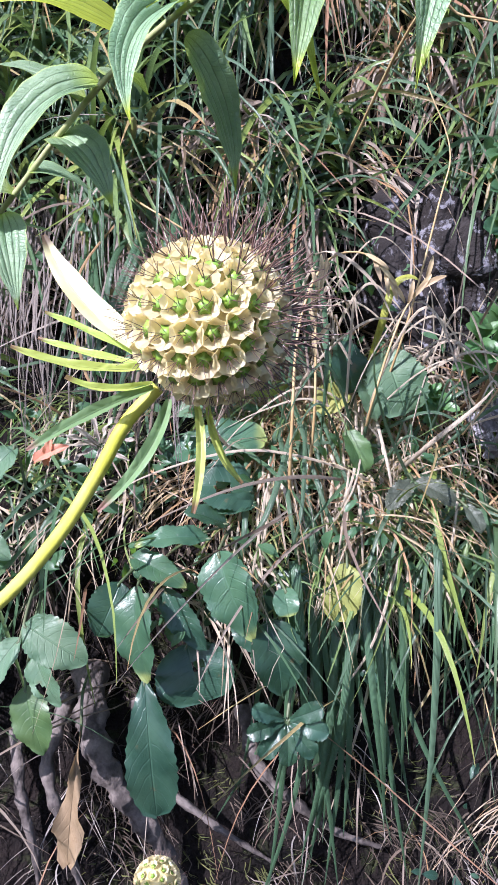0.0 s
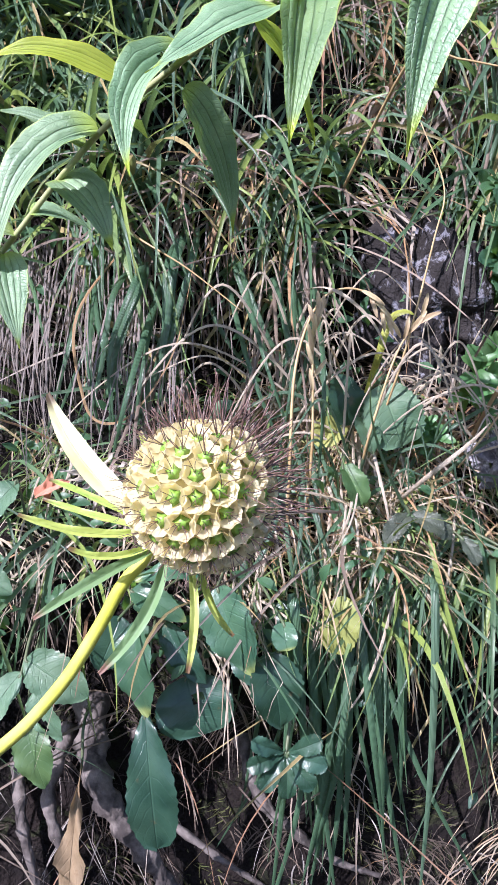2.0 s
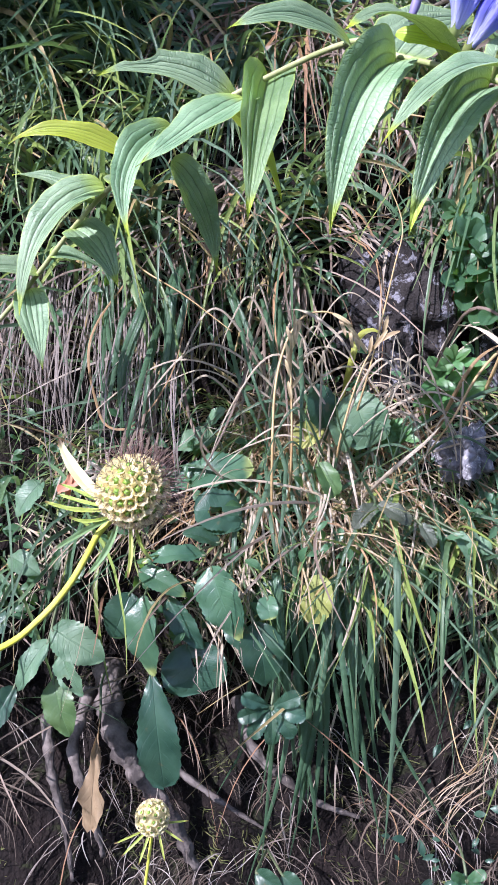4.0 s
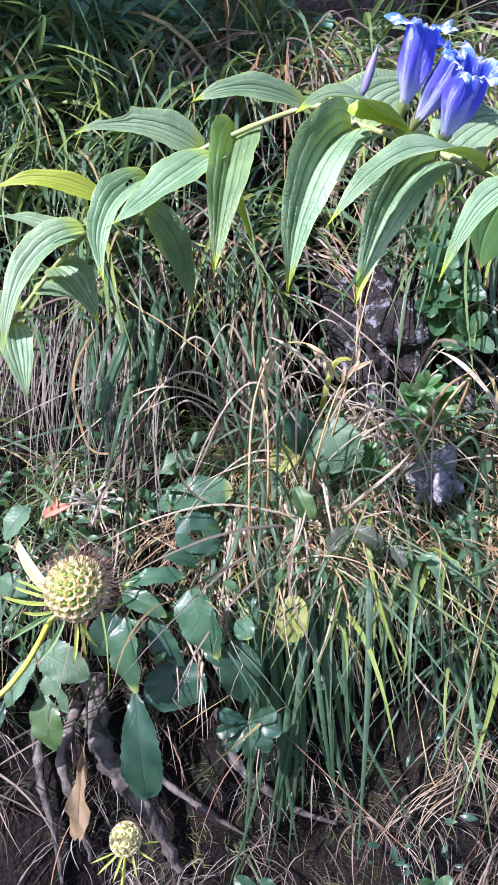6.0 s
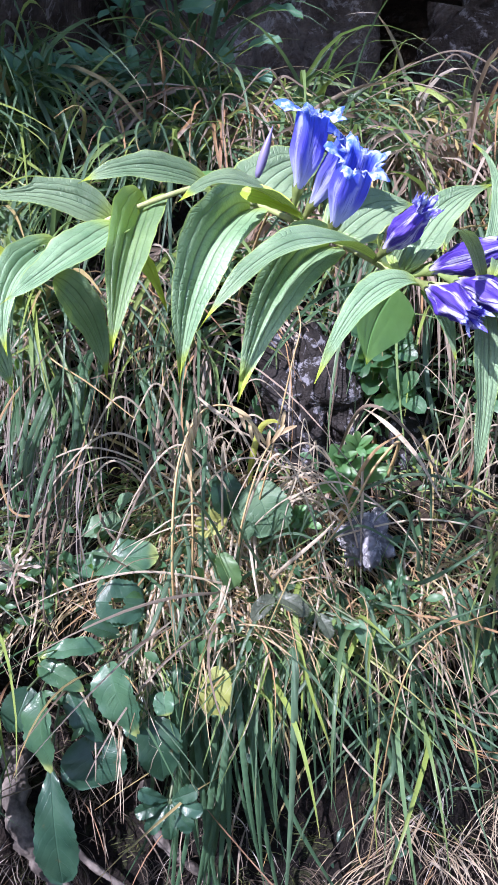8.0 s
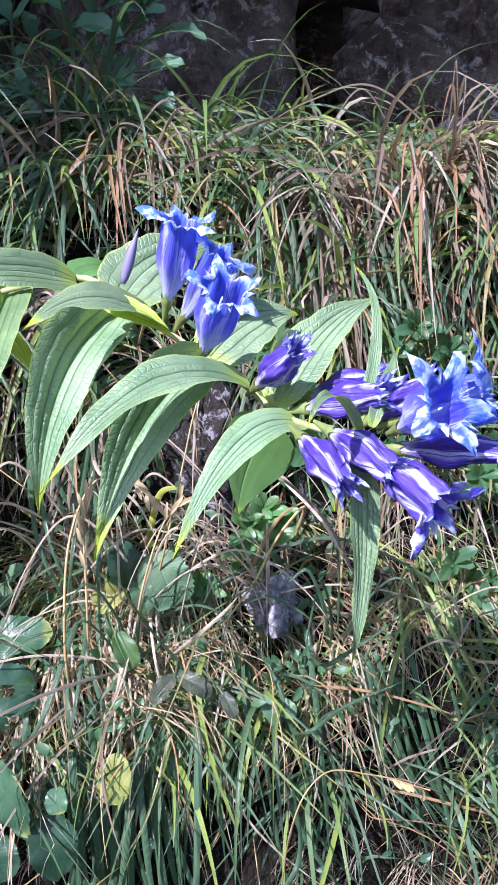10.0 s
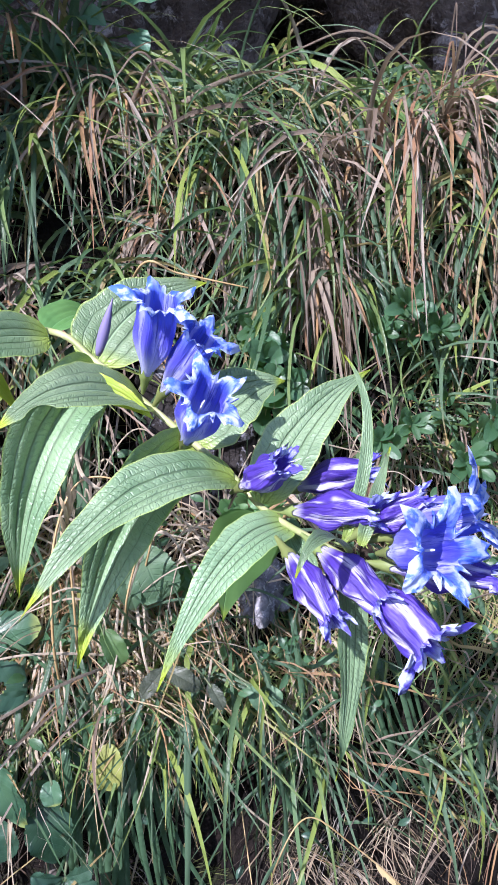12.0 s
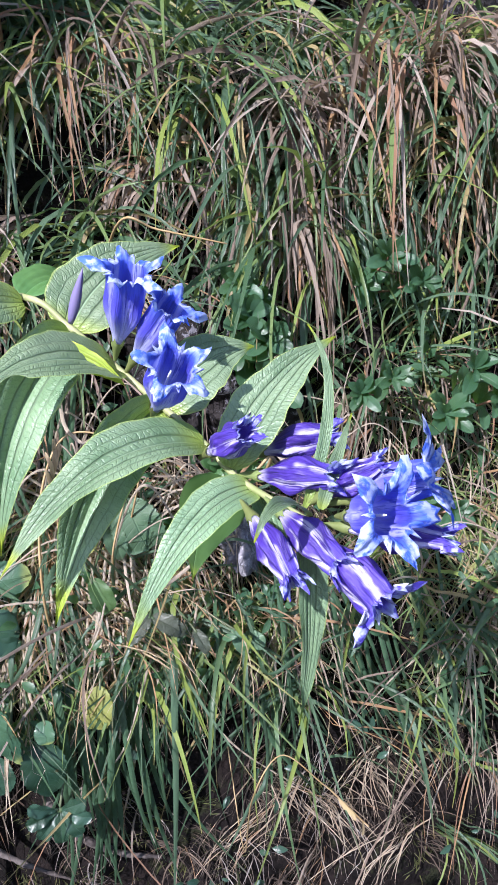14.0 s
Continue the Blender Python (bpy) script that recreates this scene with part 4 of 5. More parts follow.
# ---- seed heads ----
def floret_meshes(k):
    """Papery cup, green fruit and dark bristles of one floret, standing on z."""
    rnd = random.Random(k)
    cup = bmesh.new()
    cup.loops.layers.uv.new("UVMap")
    rings = []
    n = 40
    ph = rnd.uniform(0, 6)
    for r, z, w in ((0.0002, -0.00075, 0), (0.0006, -0.0007, 0), (0.00095, -0.0004, 0.1), (0.00116, -0.0001, 0.3), (0.00134, 0.00025, 0.6), (0.00148, 0.00042, 1.0)):
        ring = []
        for j in range(n):
            a = 2 * math.pi * j / n
            rr = r * (1 + w * (0.05 * math.sin(8 * a + ph) + 0.03 * math.sin(5 * a + 2 * ph)))
            ring.append(cup.verts.new((rr * math.cos(a), rr * math.sin(a), z + w * 0.00010 * math.cos(8 * a + ph) + (0.00004 * (j % 2) if w else 0))))
        rings.append(ring)
    for a, b in zip(rings, rings[1:]):
        for j in range(n):
            cup.faces.new((a[j], a[(j + 1) % n], b[(j + 1) % n], b[j]))
    fruit = bmesh.new()
    bmesh.ops.create_icosphere(fruit, subdivisions=2, radius=0.00060)
    for v in fruit.verts:
        a = math.atan2(v.co.y, v.co.x)
        v.co *= 1.15 + 0.55 * math.cos(5 * a)
        v.co.z = v.co.z * 0.6 - 0.0005
    br = bmesh.new()
    for j in range(5):
        a = 2 * math.pi * (j + rnd.uniform(-0.2, 0.2)) / 5
        lean = radians(rnd.uniform(10, 34))
        ln = rnd.uniform(0.0036, 0.0054)
        d = Vector((math.cos(a) * math.sin(lean), math.sin(a) * math.sin(lean), math.cos(lean)))
        bow = Vector((math.cos(a + 1), math.sin(a + 1), 0)) * ln * rnd.uniform(-0.13, 0.13)
        steps = [i / 9 for i in range(10)]
        tube_bm([Vector((0, 0, -0.0005)) + d * ln * f + bow * math.sin(3 * f) for f in steps], [0.000072 * (1 - 0.5 * f) * (1 + 0.25 * (i % 2)) for i, f in enumerate(steps)], 5, br)
    res = []
    for nm, bm, mt in (("floret", cup, M_PAPER), ("fruit", fruit, M_FRUIT), ("bristles", br, M_BRISTLE)):
        me = bpy.data.meshes.new(nm)
        bm.to_mesh(me)
        bm.free()
        me.materials.append(mt)
        smooth(me)
        res.append(me)
    return res


FLORETS = [floret_meshes(k) for k in range(6)]


def seed_head(label, centre, R, axis, bracts, stalk, count, seed, bristle=1.0, stalk_r=0.00068):
    rnd = random.Random(seed)
    c, ax = Vector(centre), Vector(axis).normalized()
    h = thing("seed_head_plant", stalk[-1], label, "seed head")
    origin = Vector(stalk[-1])
    pts = curve_points(stalk, 8)
    part("stalk", tube_bm(pts, [stalk_r * (1 + 0.15 * i / len(pts)) for i in range(len(pts))], 12), M_STEM_YELLOW, h, "yellow-green downy stalk")
    core = bmesh.new()
    bmesh.ops.create_icosphere(core, subdivisions=3, radius=R * 0.86)
    bmesh.ops.translate(core, vec=c, verts=core.verts)
    part("receptacle", core, M_CORE, h, "tan dome that carries the florets")
    q = ax.to_track_quat("Z", "Y").to_matrix()
    for i in range(count):
        zz = 1 - 1.62 * (i + 0.5) / count
        a = i * 2.39996
        r = math.sqrt(max(0, 1 - zz * zz))
        d = q @ Vector((r * math.cos(a), r * math.sin(a), zz))
        rot = (d + Vector((rnd.uniform(-0.08, 0.08), rnd.uniform(-0.08, 0.08), rnd.uniform(-0.08, 0.08)))).to_track_quat("Z", "Y").to_matrix().to_4x4()
        s = rnd.uniform(0.90, 1.04) * R / 0.0074
        cup, fruit, br = FLORETS[i % 6]
        fo = new("floret", cup)
        fo.parent = h
        fo.matrix_local = Matrix.Translation(c + d * R * 0.97 - origin) @ rot @ Matrix.Rotation(rnd.uniform(0, 6), 4, "Z") @ Matrix.Scale(s, 4)
        for nm, me in (("fruit", fruit), ("bristles", br)):
            o = new(nm, me)
            o.parent = fo
            if nm == "bristles":
                k = bristle * (0.55 + 0.68 * min(1.0, max(0.0, 0.25 + d.x * 0.75 + d.z * 0.65 + d.y * 0.55)))
                o.scale = (k, k, k)
    for k, (b, t, w, m, mt, lb) in enumerate(bracts):
        part("bract", leaf_bm(b, t, w * 0.52, m, (0.1, -0.8, 0.5), 58, rows=24, cols=8, shape=(0.45, 0.9), wave=0.008, seed=seed + k), mt, h, lb)
    return h


BC = Vector((0.0009, 0.1230, 0.6106))
seed_head("round scabious seed head with dark bristles on a bent yellow stalk", BC, 0.0073, (0.62, -0.50, 0.60), [
    ((-0.0050, 0.1262, 0.6075), (-0.0170, 0.1355, 0.6203), 0.0072, (-0.0120, 0.1305, 0.6130), M_BRACT_PALE, "cream bract with a brown tip, whitened as if in full sun"),
    ((-0.0050, 0.1265, 0.6070), (-0.0150, 0.1270, 0.6118), 0.0012, (-0.0105, 0.1270, 0.6098), M_BRACT, ""),
    ((-0.0050, 0.1270, 0.6065), (-0.0163, 0.1290, 0.6094), 0.0014, (-0.0110, 0.1280, 0.6078), M_BRACT, ""),
    ((-0.0050, 0.1255, 0.6065), (-0.0178, 0.1250, 0.6086), 0.0020, (-0.0112, 0.1250, 0.6066), M_BRACT, ""),
    ((-0.0045, 0.1250, 0.6050), (-0.0121, 0.1220, 0.6058), 0.0014, (-0.0085, 0.1230, 0.6046), M_BRACT, ""),
    ((-0.0045, 0.1250, 0.6045), (-0.0153, 0.1200, 0.5994), 0.0028, (-0.0098, 0.1220, 0.6024), M_BRACT_GREY, "grey-green bract"),
    ((-0.0030, 0.1245, 0.6035), (-0.0092, 0.1200, 0.5938), 0.0030, (-0.0050, 0.1220, 0.5985), M_BRACT_GREY, ""),
    ((-0.0005, 0.1250, 0.6030), (-0.0007, 0.1210, 0.5933), 0.0018, (0.0000, 0.1225, 0.5985), M_BRACT, ""),
    ((0.0005, 0.1260, 0.6030), (0.0038, 0.1260, 0.5951), 0.0014, (0.0015, 0.1260, 0.5985), M_BRACT, ""),
    ((0.0020, 0.1280, 0.6050), (0.0085, 0.1290, 0.6045), 0.0016, (0.0055, 0.1295, 0.6035), M_BRACT, ""),
    ((-0.0040, 0.1285, 0.6110), (-0.0058, 0.1290, 0.6165), 0.0012, None, M_BRACT, ""),
], [(-0.0042, 0.1258, 0.6045), (-0.0075, 0.1262, 0.6010), (-0.0102, 0.1263, 0.5964), (-0.0146, 0.1265, 0.5898), (-0.0214, 0.1280, 0.5825), (-0.0320, 0.1320, 0.5745), (-0.060, 0.150, 0.560), (-0.120, 0.220, 0.480), (-0.170, 0.330, 0.20), (-0.18, 0.36, -0.01)], 100, 21)

C2 = Vector((-0.0250, 0.2700, 0.4420))
seed_head("small green scabious seed head low before the bank", C2, 0.0072, (0.15, -0.75, 0.65), [
    (C2 + Vector((-0.003, 0.001, -0.006)), C2 + Vector((-0.016, -0.004, -0.009)), 0.0018, None, M_BRACT, ""),
    (C2 + Vector((-0.002, 0.001, -0.006)), C2 + Vector((-0.013, -0.005, -0.014)), 0.0024, None, M_BRACT, ""),
    (C2 + Vector((-0.001, 0.001, -0.006)), C2 + Vector((-0.006, -0.005, -0.018)), 0.0024, None, M_BRACT, ""),
    (C2 + Vector((0.002, 0.001, -0.006)), C2 + Vector((0.005, -0.004, -0.017)), 0.0022, None, M_BRACT, ""),
    (C2 + Vector((0.003, 0.001, -0.005)), C2 + Vector((0.013, -0.002, -0.010)), 0.0018, None, M_BRACT, ""),
    (C2 + Vector((0.003, 0.002, -0.004)), C2 + Vector((0.015, 0.002, -0.003)), 0.0016, None, M_BRACT, ""),
], [C2 + Vector((0, 0.002, -0.005)), C2 + Vector((-0.003, 0.004, -0.02)), C2 + Vector((-0.01, 0.01, -0.06)), (-0.05, 0.30, 0.30), (-0.06, 0.33, 0.10), (-0.06, 0.34, -0.01)], 46, 33, 0.55)


# ---- leafy plants on the bank ----
def leafy(name, label, category, leaves, foot, group="", stalked=True):
    """A plant of broad leaves on stalks that meet at its foot."""
    p = thing(name, foot, label, category, group)
    for k, (b, t, w, mt, kw) in enumerate(leaves):
        b, t = Vector(b), Vector(t)
        w *= 0.86
        args = dict(facing=(random.uniform(-0.5, 0.4), -0.8, random.uniform(0.1, 0.8)), fold=random.uniform(18, 46), rows=24, cols=12, shape=(0.62, 0.85), wave=0.028, teeth=0.15, seed=k * 3 + 1)
        args.update(kw)
        lf = part("leaf", leaf_bm(b, t, w, **args), mt, p)
        if stalked:
            f = Vector(foot)
            mid = (b + f) / 2 + Vector((0, -0.008, 0.006))
            part("leaf_stalk", tube_bm(curve_points([f, mid, b, b + (t - b) * 0.1], 4), 0.0009, 6), M_PETIOLE, lf)
    return p


random.seed(5)
BR = "rosettes on the bank"
leafy("broadleaf_plant", "rosette of dark green oval leaves hanging over earth", "weed", [
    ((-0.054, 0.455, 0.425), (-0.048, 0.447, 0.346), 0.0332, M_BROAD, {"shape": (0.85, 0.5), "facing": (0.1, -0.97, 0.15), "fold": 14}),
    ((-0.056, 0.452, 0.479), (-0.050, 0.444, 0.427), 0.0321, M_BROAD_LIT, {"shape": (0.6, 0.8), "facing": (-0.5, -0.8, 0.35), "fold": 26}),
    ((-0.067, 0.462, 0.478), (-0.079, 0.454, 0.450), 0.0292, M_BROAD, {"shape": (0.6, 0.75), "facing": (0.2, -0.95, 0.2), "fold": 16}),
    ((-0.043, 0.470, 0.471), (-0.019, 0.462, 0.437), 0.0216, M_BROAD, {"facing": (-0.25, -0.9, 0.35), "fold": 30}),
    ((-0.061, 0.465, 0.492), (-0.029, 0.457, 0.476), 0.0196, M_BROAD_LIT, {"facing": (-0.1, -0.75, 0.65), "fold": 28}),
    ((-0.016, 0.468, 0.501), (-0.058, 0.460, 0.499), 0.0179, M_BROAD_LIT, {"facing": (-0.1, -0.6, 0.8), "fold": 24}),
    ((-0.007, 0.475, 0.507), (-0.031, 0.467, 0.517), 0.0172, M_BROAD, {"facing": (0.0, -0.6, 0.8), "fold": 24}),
], (-0.050, 0.515, 0.475), BR)
leafy("broadleaf_plant", "low plant with holed round dark leaves", "weed", [
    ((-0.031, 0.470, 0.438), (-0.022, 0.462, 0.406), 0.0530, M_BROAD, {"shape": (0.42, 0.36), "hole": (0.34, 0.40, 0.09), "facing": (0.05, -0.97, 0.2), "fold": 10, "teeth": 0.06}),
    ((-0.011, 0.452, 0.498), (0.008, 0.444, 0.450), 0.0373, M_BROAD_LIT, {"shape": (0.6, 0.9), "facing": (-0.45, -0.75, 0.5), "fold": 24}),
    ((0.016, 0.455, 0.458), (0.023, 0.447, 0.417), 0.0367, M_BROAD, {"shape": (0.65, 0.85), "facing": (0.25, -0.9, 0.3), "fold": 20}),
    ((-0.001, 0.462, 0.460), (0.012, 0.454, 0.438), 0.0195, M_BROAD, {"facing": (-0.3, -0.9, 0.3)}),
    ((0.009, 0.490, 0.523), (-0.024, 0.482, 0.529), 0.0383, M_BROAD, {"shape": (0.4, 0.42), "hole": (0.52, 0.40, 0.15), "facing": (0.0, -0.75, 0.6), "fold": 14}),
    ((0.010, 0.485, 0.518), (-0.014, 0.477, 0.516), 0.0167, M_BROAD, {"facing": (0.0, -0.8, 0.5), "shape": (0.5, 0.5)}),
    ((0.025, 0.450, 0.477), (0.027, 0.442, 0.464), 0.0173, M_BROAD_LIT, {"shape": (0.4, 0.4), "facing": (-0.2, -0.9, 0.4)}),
], (0.000, 0.525, 0.495), BR)
leafy("broadleaf_plant", "long pale leaves with yellowing tips on the ledge", "weed", [
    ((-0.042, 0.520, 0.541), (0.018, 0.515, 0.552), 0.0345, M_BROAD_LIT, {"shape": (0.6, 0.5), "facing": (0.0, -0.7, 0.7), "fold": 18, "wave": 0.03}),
    ((-0.011, 0.540, 0.574), (-0.042, 0.532, 0.565), 0.0256, M_BROAD_PALE, {"facing": (-0.1, -0.7, 0.7), "fold": 20}),
    ((-0.017, 0.545, 0.581), (-0.002, 0.537, 0.595), 0.0155, M_BROAD_PALE, {"facing": (0, -0.7, 0.7)}),
], (0.000, 0.545, 0.545), BR)
leafy("broadleaf_plant", "spotted dying leaves over bare earth", "weed", [
    ((-0.120, 0.455, 0.457), (-0.084, 0.447, 0.437), 0.0305, M_BROAD_PALE, {"shape": (0.6, 0.7), "facing": (-0.1, -0.85, 0.5), "fold": 18}),
    ((-0.113, 0.450, 0.442), (-0.098, 0.442, 0.415), 0.0216, M_BROAD_PALE, {"facing": (-0.3, -0.9, 0.3), "wave": 0.04, "hole": (0.6, 0.7, 0.12)}),
    ((-0.121, 0.455, 0.421), (-0.110, 0.447, 0.384), 0.0262, M_BROAD_SPOT, {"facing": (0.0, -0.97, 0.2), "fold": 16}),
    ((-0.121, 0.450, 0.451), (-0.141, 0.442, 0.419), 0.0190, M_BROAD_PALE, {"facing": (-0.3, -0.85, 0.4)}),
    ((-0.127, 0.480, 0.553), (-0.144, 0.472, 0.530), 0.0220, M_BROAD_PALE, {"facing": (-0.2, -0.8, 0.6), "fold": 20}),
    ((-0.155, 0.465, 0.467), (-0.174, 0.457, 0.445), 0.0267, M_BROAD, {"facing": (0, -0.9, 0.4)}),
    ((-0.150, 0.460, 0.414), (-0.167, 0.452, 0.384), 0.0238, M_BROAD, {"facing": (0, -0.9, 0.4)}),
    ((-0.150, 0.470, 0.503), (-0.128, 0.462, 0.492), 0.0198, M_BROAD_PALE, {"facing": (0, -0.8, 0.6)}),
], (-0.120, 0.515, 0.470), BR)
leafy("broadleaf_plant", "pale rounded leaves among straw", "weed", [
    ((0.063, 0.527, 0.613), (0.071, 0.519, 0.580), 0.0328, M_BROAD, {"shape": (0.7, 0.4), "facing": (0.4, -0.85, 0.35), "fold": 20}),
    ((0.090, 0.517, 0.605), (0.103, 0.510, 0.567), 0.0437, M_BROAD_PALE, {"shape": (0.5, 0.36), "facing": (-0.1, -0.9, 0.4), "fold": 16}),
    ((0.067, 0.516, 0.580), (0.048, 0.508, 0.570), 0.0269, M_BROAD_YELLOW, {"shape": (0.5, 0.45), "facing": (0, -0.85, 0.5)}),
    ((0.076, 0.513, 0.588), (0.084, 0.505, 0.563), 0.0206, M_BROAD_PALE, {"facing": (0.2, -0.9, 0.4)}),
    ((0.063, 0.489, 0.559), (0.073, 0.482, 0.536), 0.0217, M_BROAD_SPOT, {"shape": (0.5, 0.45), "facing": (0.2, -0.85, 0.5)}),
], (0.085, 0.585, 0.585), BR)
leafy("broadleaf_plant", "pair of dull purple-green nettle leaves on the ledge", "weed", [
    ((0.101, 0.480, 0.531), (0.085, 0.472, 0.516), 0.0150, M_NETTLE, {"shape": (0.6, 0.6), "facing": (-0.2, -0.85, 0.5), "teeth": 0.3, "wave": 0.04, "fold": 30}),
    ((0.102, 0.480, 0.530), (0.124, 0.472, 0.518), 0.0165, M_NETTLE, {"shape": (0.6, 0.6), "facing": (0.1, -0.75, 0.65), "teeth": 0.3, "wave": 0.04, "fold": 30}),
    ((0.131, 0.478, 0.517), (0.139, 0.470, 0.502), 0.0115, M_NETTLE, {"shape": (0.6, 0.6), "facing": (0.1, -0.85, 0.5), "teeth": 0.3, "wave": 0.04, "fold": 30}),
    ((0.167, 0.490, 0.500), (0.181, 0.482, 0.494), 0.0159, M_BROAD_PALE, {"shape": (0.5, 0.5), "facing": (0.1, -0.75, 0.6)}),
    ((0.159, 0.488, 0.508), (0.168, 0.480, 0.490), 0.0140, M_BROAD_PALE, {"shape": (0.5, 0.5), "facing": (-0.1, -0.8, 0.6)}),
], (0.105, 0.540, 0.520), BR)
leafy("yellow_leaf_plant", "single blotched yellow leaf hanging in the grass", "weed", [
    ((0.062, 0.470, 0.485), (0.056, 0.466, 0.452), 0.0261, M_BROAD_YELLOW, {"shape": (0.5, 0.45), "facing": (-0.1, -0.95, 0.3), "fold": 12}),
], (0.062, 0.510, 0.490), BR)


def rosette(label, centre, n, size, seed, mats, spread=1.0):
    """Overlapping leaves that spring from one foot and hang outwards."""
    r = random.Random(seed)
    cx, cz = centre
    foot = Vector((cx, float(bank_y(cx, cz)) - 0.004, cz))
    leaves = []
    for k in range(n):
        a = -math.pi / 2 + spread * 2.4 * ((k + 0.5) / n - 0.5) * 1.6 + r.uniform(-0.3, 0.3)
        d = Vector((math.cos(a), -0.35 - 0.5 * r.random(), 0.9 * math.sin(a) + 0.25))
        reach = r.uniform(0.3, 0.9) * size
        b = foot + d.normalized() * reach + Vector((0, -0.006, 0))
        L = size * r.uniform(0.8, 1.3)
        t = b + Vector((math.cos(a) + r.uniform(-0.3, 0.3), -0.30, math.sin(a) - 0.3)).normalized() * L
        t.y = min(t.y, float(bank_y(t.x, t.z)) - 0.012)
        leaves.append((b, t, L * r.uniform(0.50, 0.66), r.choice(mats), {"facing": (r.uniform(-0.9, 0.6), -0.7, r.uniform(0.0, 1.1)), "fold": r.uniform(15, 45), "wave": 0.026, "teeth": 0.16}))
    leafy("broadleaf_plant", label, "weed", leaves, foot, BR)


rosette("dark green leaves beside the bare earth", (-0.200, 0.470), 6, 0.030, 5, [M_BROAD, M_BROAD_PALE])
rosette("small green leaves in shade below the ledge", (0.215, 0.490), 6, 0.018, 7, [M_BROAD, M_SHRUB])
rosette("small dark leaves in the shade under the rosettes", (0.005, 0.470), 7, 0.022, 2, [M_BROAD])
rosette("small leaves at the edge of the ledge", (-0.060, 0.545), 6, 0.018, 8, [M_BROAD, M_SHRUB])
# palmate leaf
leafy("palmate_plant", "dark palmate leaf with seven lobes low on the bank", "weed", [
    ((0.026, 0.450, 0.401), (0.026 + 0.023 * math.sin(a), 0.442, 0.401 - 0.023 * math.cos(a)), 0.013, M_BROAD, {"shape": (1.3, 0.55), "facing": (0, -0.95, 0.3), "teeth": 0.25}) for a in (-2.1, -1.4, -0.7, 0.0, 0.7, 1.4, 2.1)
], (0.036, 0.500, 0.431), BR)
leafy("palmate_plant", "small bright palmate leaf at the foot", "weed", [
    ((0.150, 0.425, 0.292), (0.150 + 0.014 * math.sin(a), 0.420, 0.292 - 0.014 * math.cos(a)), 0.008, M_SHRUB, {"shape": (0.9, 0.5)}) for a in (-2.2, -1.1, 0.0, 1.1, 2.2)
], (0.150, 0.465, 0.30), BR)
leafy("foot_sprout", "two rounded leaves at the foot of the bank", "weed", [
    ((0.013, 0.430, 0.296), (0.030, 0.424, 0.288), 0.018, M_BROAD, {}), ((0.030, 0.430, 0.294), (0.044, 0.424, 0.284), 0.016, M_BROAD, {}),
], (0.02, 0.475, 0.28), BR)
leafy("dead_leaf", "withered brown leaf hanging over the earth", "leaf", [
    ((-0.092, 0.462, 0.394), (-0.101, 0.452, 0.313), 0.022, M_DEAD, {"fold": 34, "twist": 30, "wave": 0.05, "shape": (2.2, 0.6), "facing": (0.1, -0.95, 0.2)}),
], (-0.092, 0.490, 0.414), BR)
leafy("shade_plant", "shaded blue-green leaves beside the rock", "weed", [
    ((0.030, 0.778, 1.054), (0.078, 0.757, 1.036), 0.030, M_SHADE, {}), ((0.116, 0.774, 1.049), (0.155, 0.757, 1.032), 0.026, M_SHADE, {}),
    ((0.099, 0.774, 1.011), (0.134, 0.757, 1.011), 0.028, M_SHADE, {}), ((0.065, 0.765, 1.002), (0.086, 0.748, 0.989), 0.024, M_SHADE, {}),
    ((-0.004, 0.774, 1.071), (0.022, 0.757, 1.058), 0.026, M_SHADE, {}), ((0.108, 0.770, 0.989), (0.121, 0.752, 0.969), 0.022, M_SHADE, {}),
    ((-0.055, 0.739, 0.993), (-0.030, 0.722, 0.976), 0.028, M_SHADE, {}), ((-0.081, 0.722, 0.942), (-0.064, 0.705, 0.920), 0.030, M_SHADE, {}), ((-0.038, 0.688, 0.916), (-0.030, 0.679, 0.894), 0.026, M_SHADE, {}),
], (0.056, 0.843, 1.011), BR)


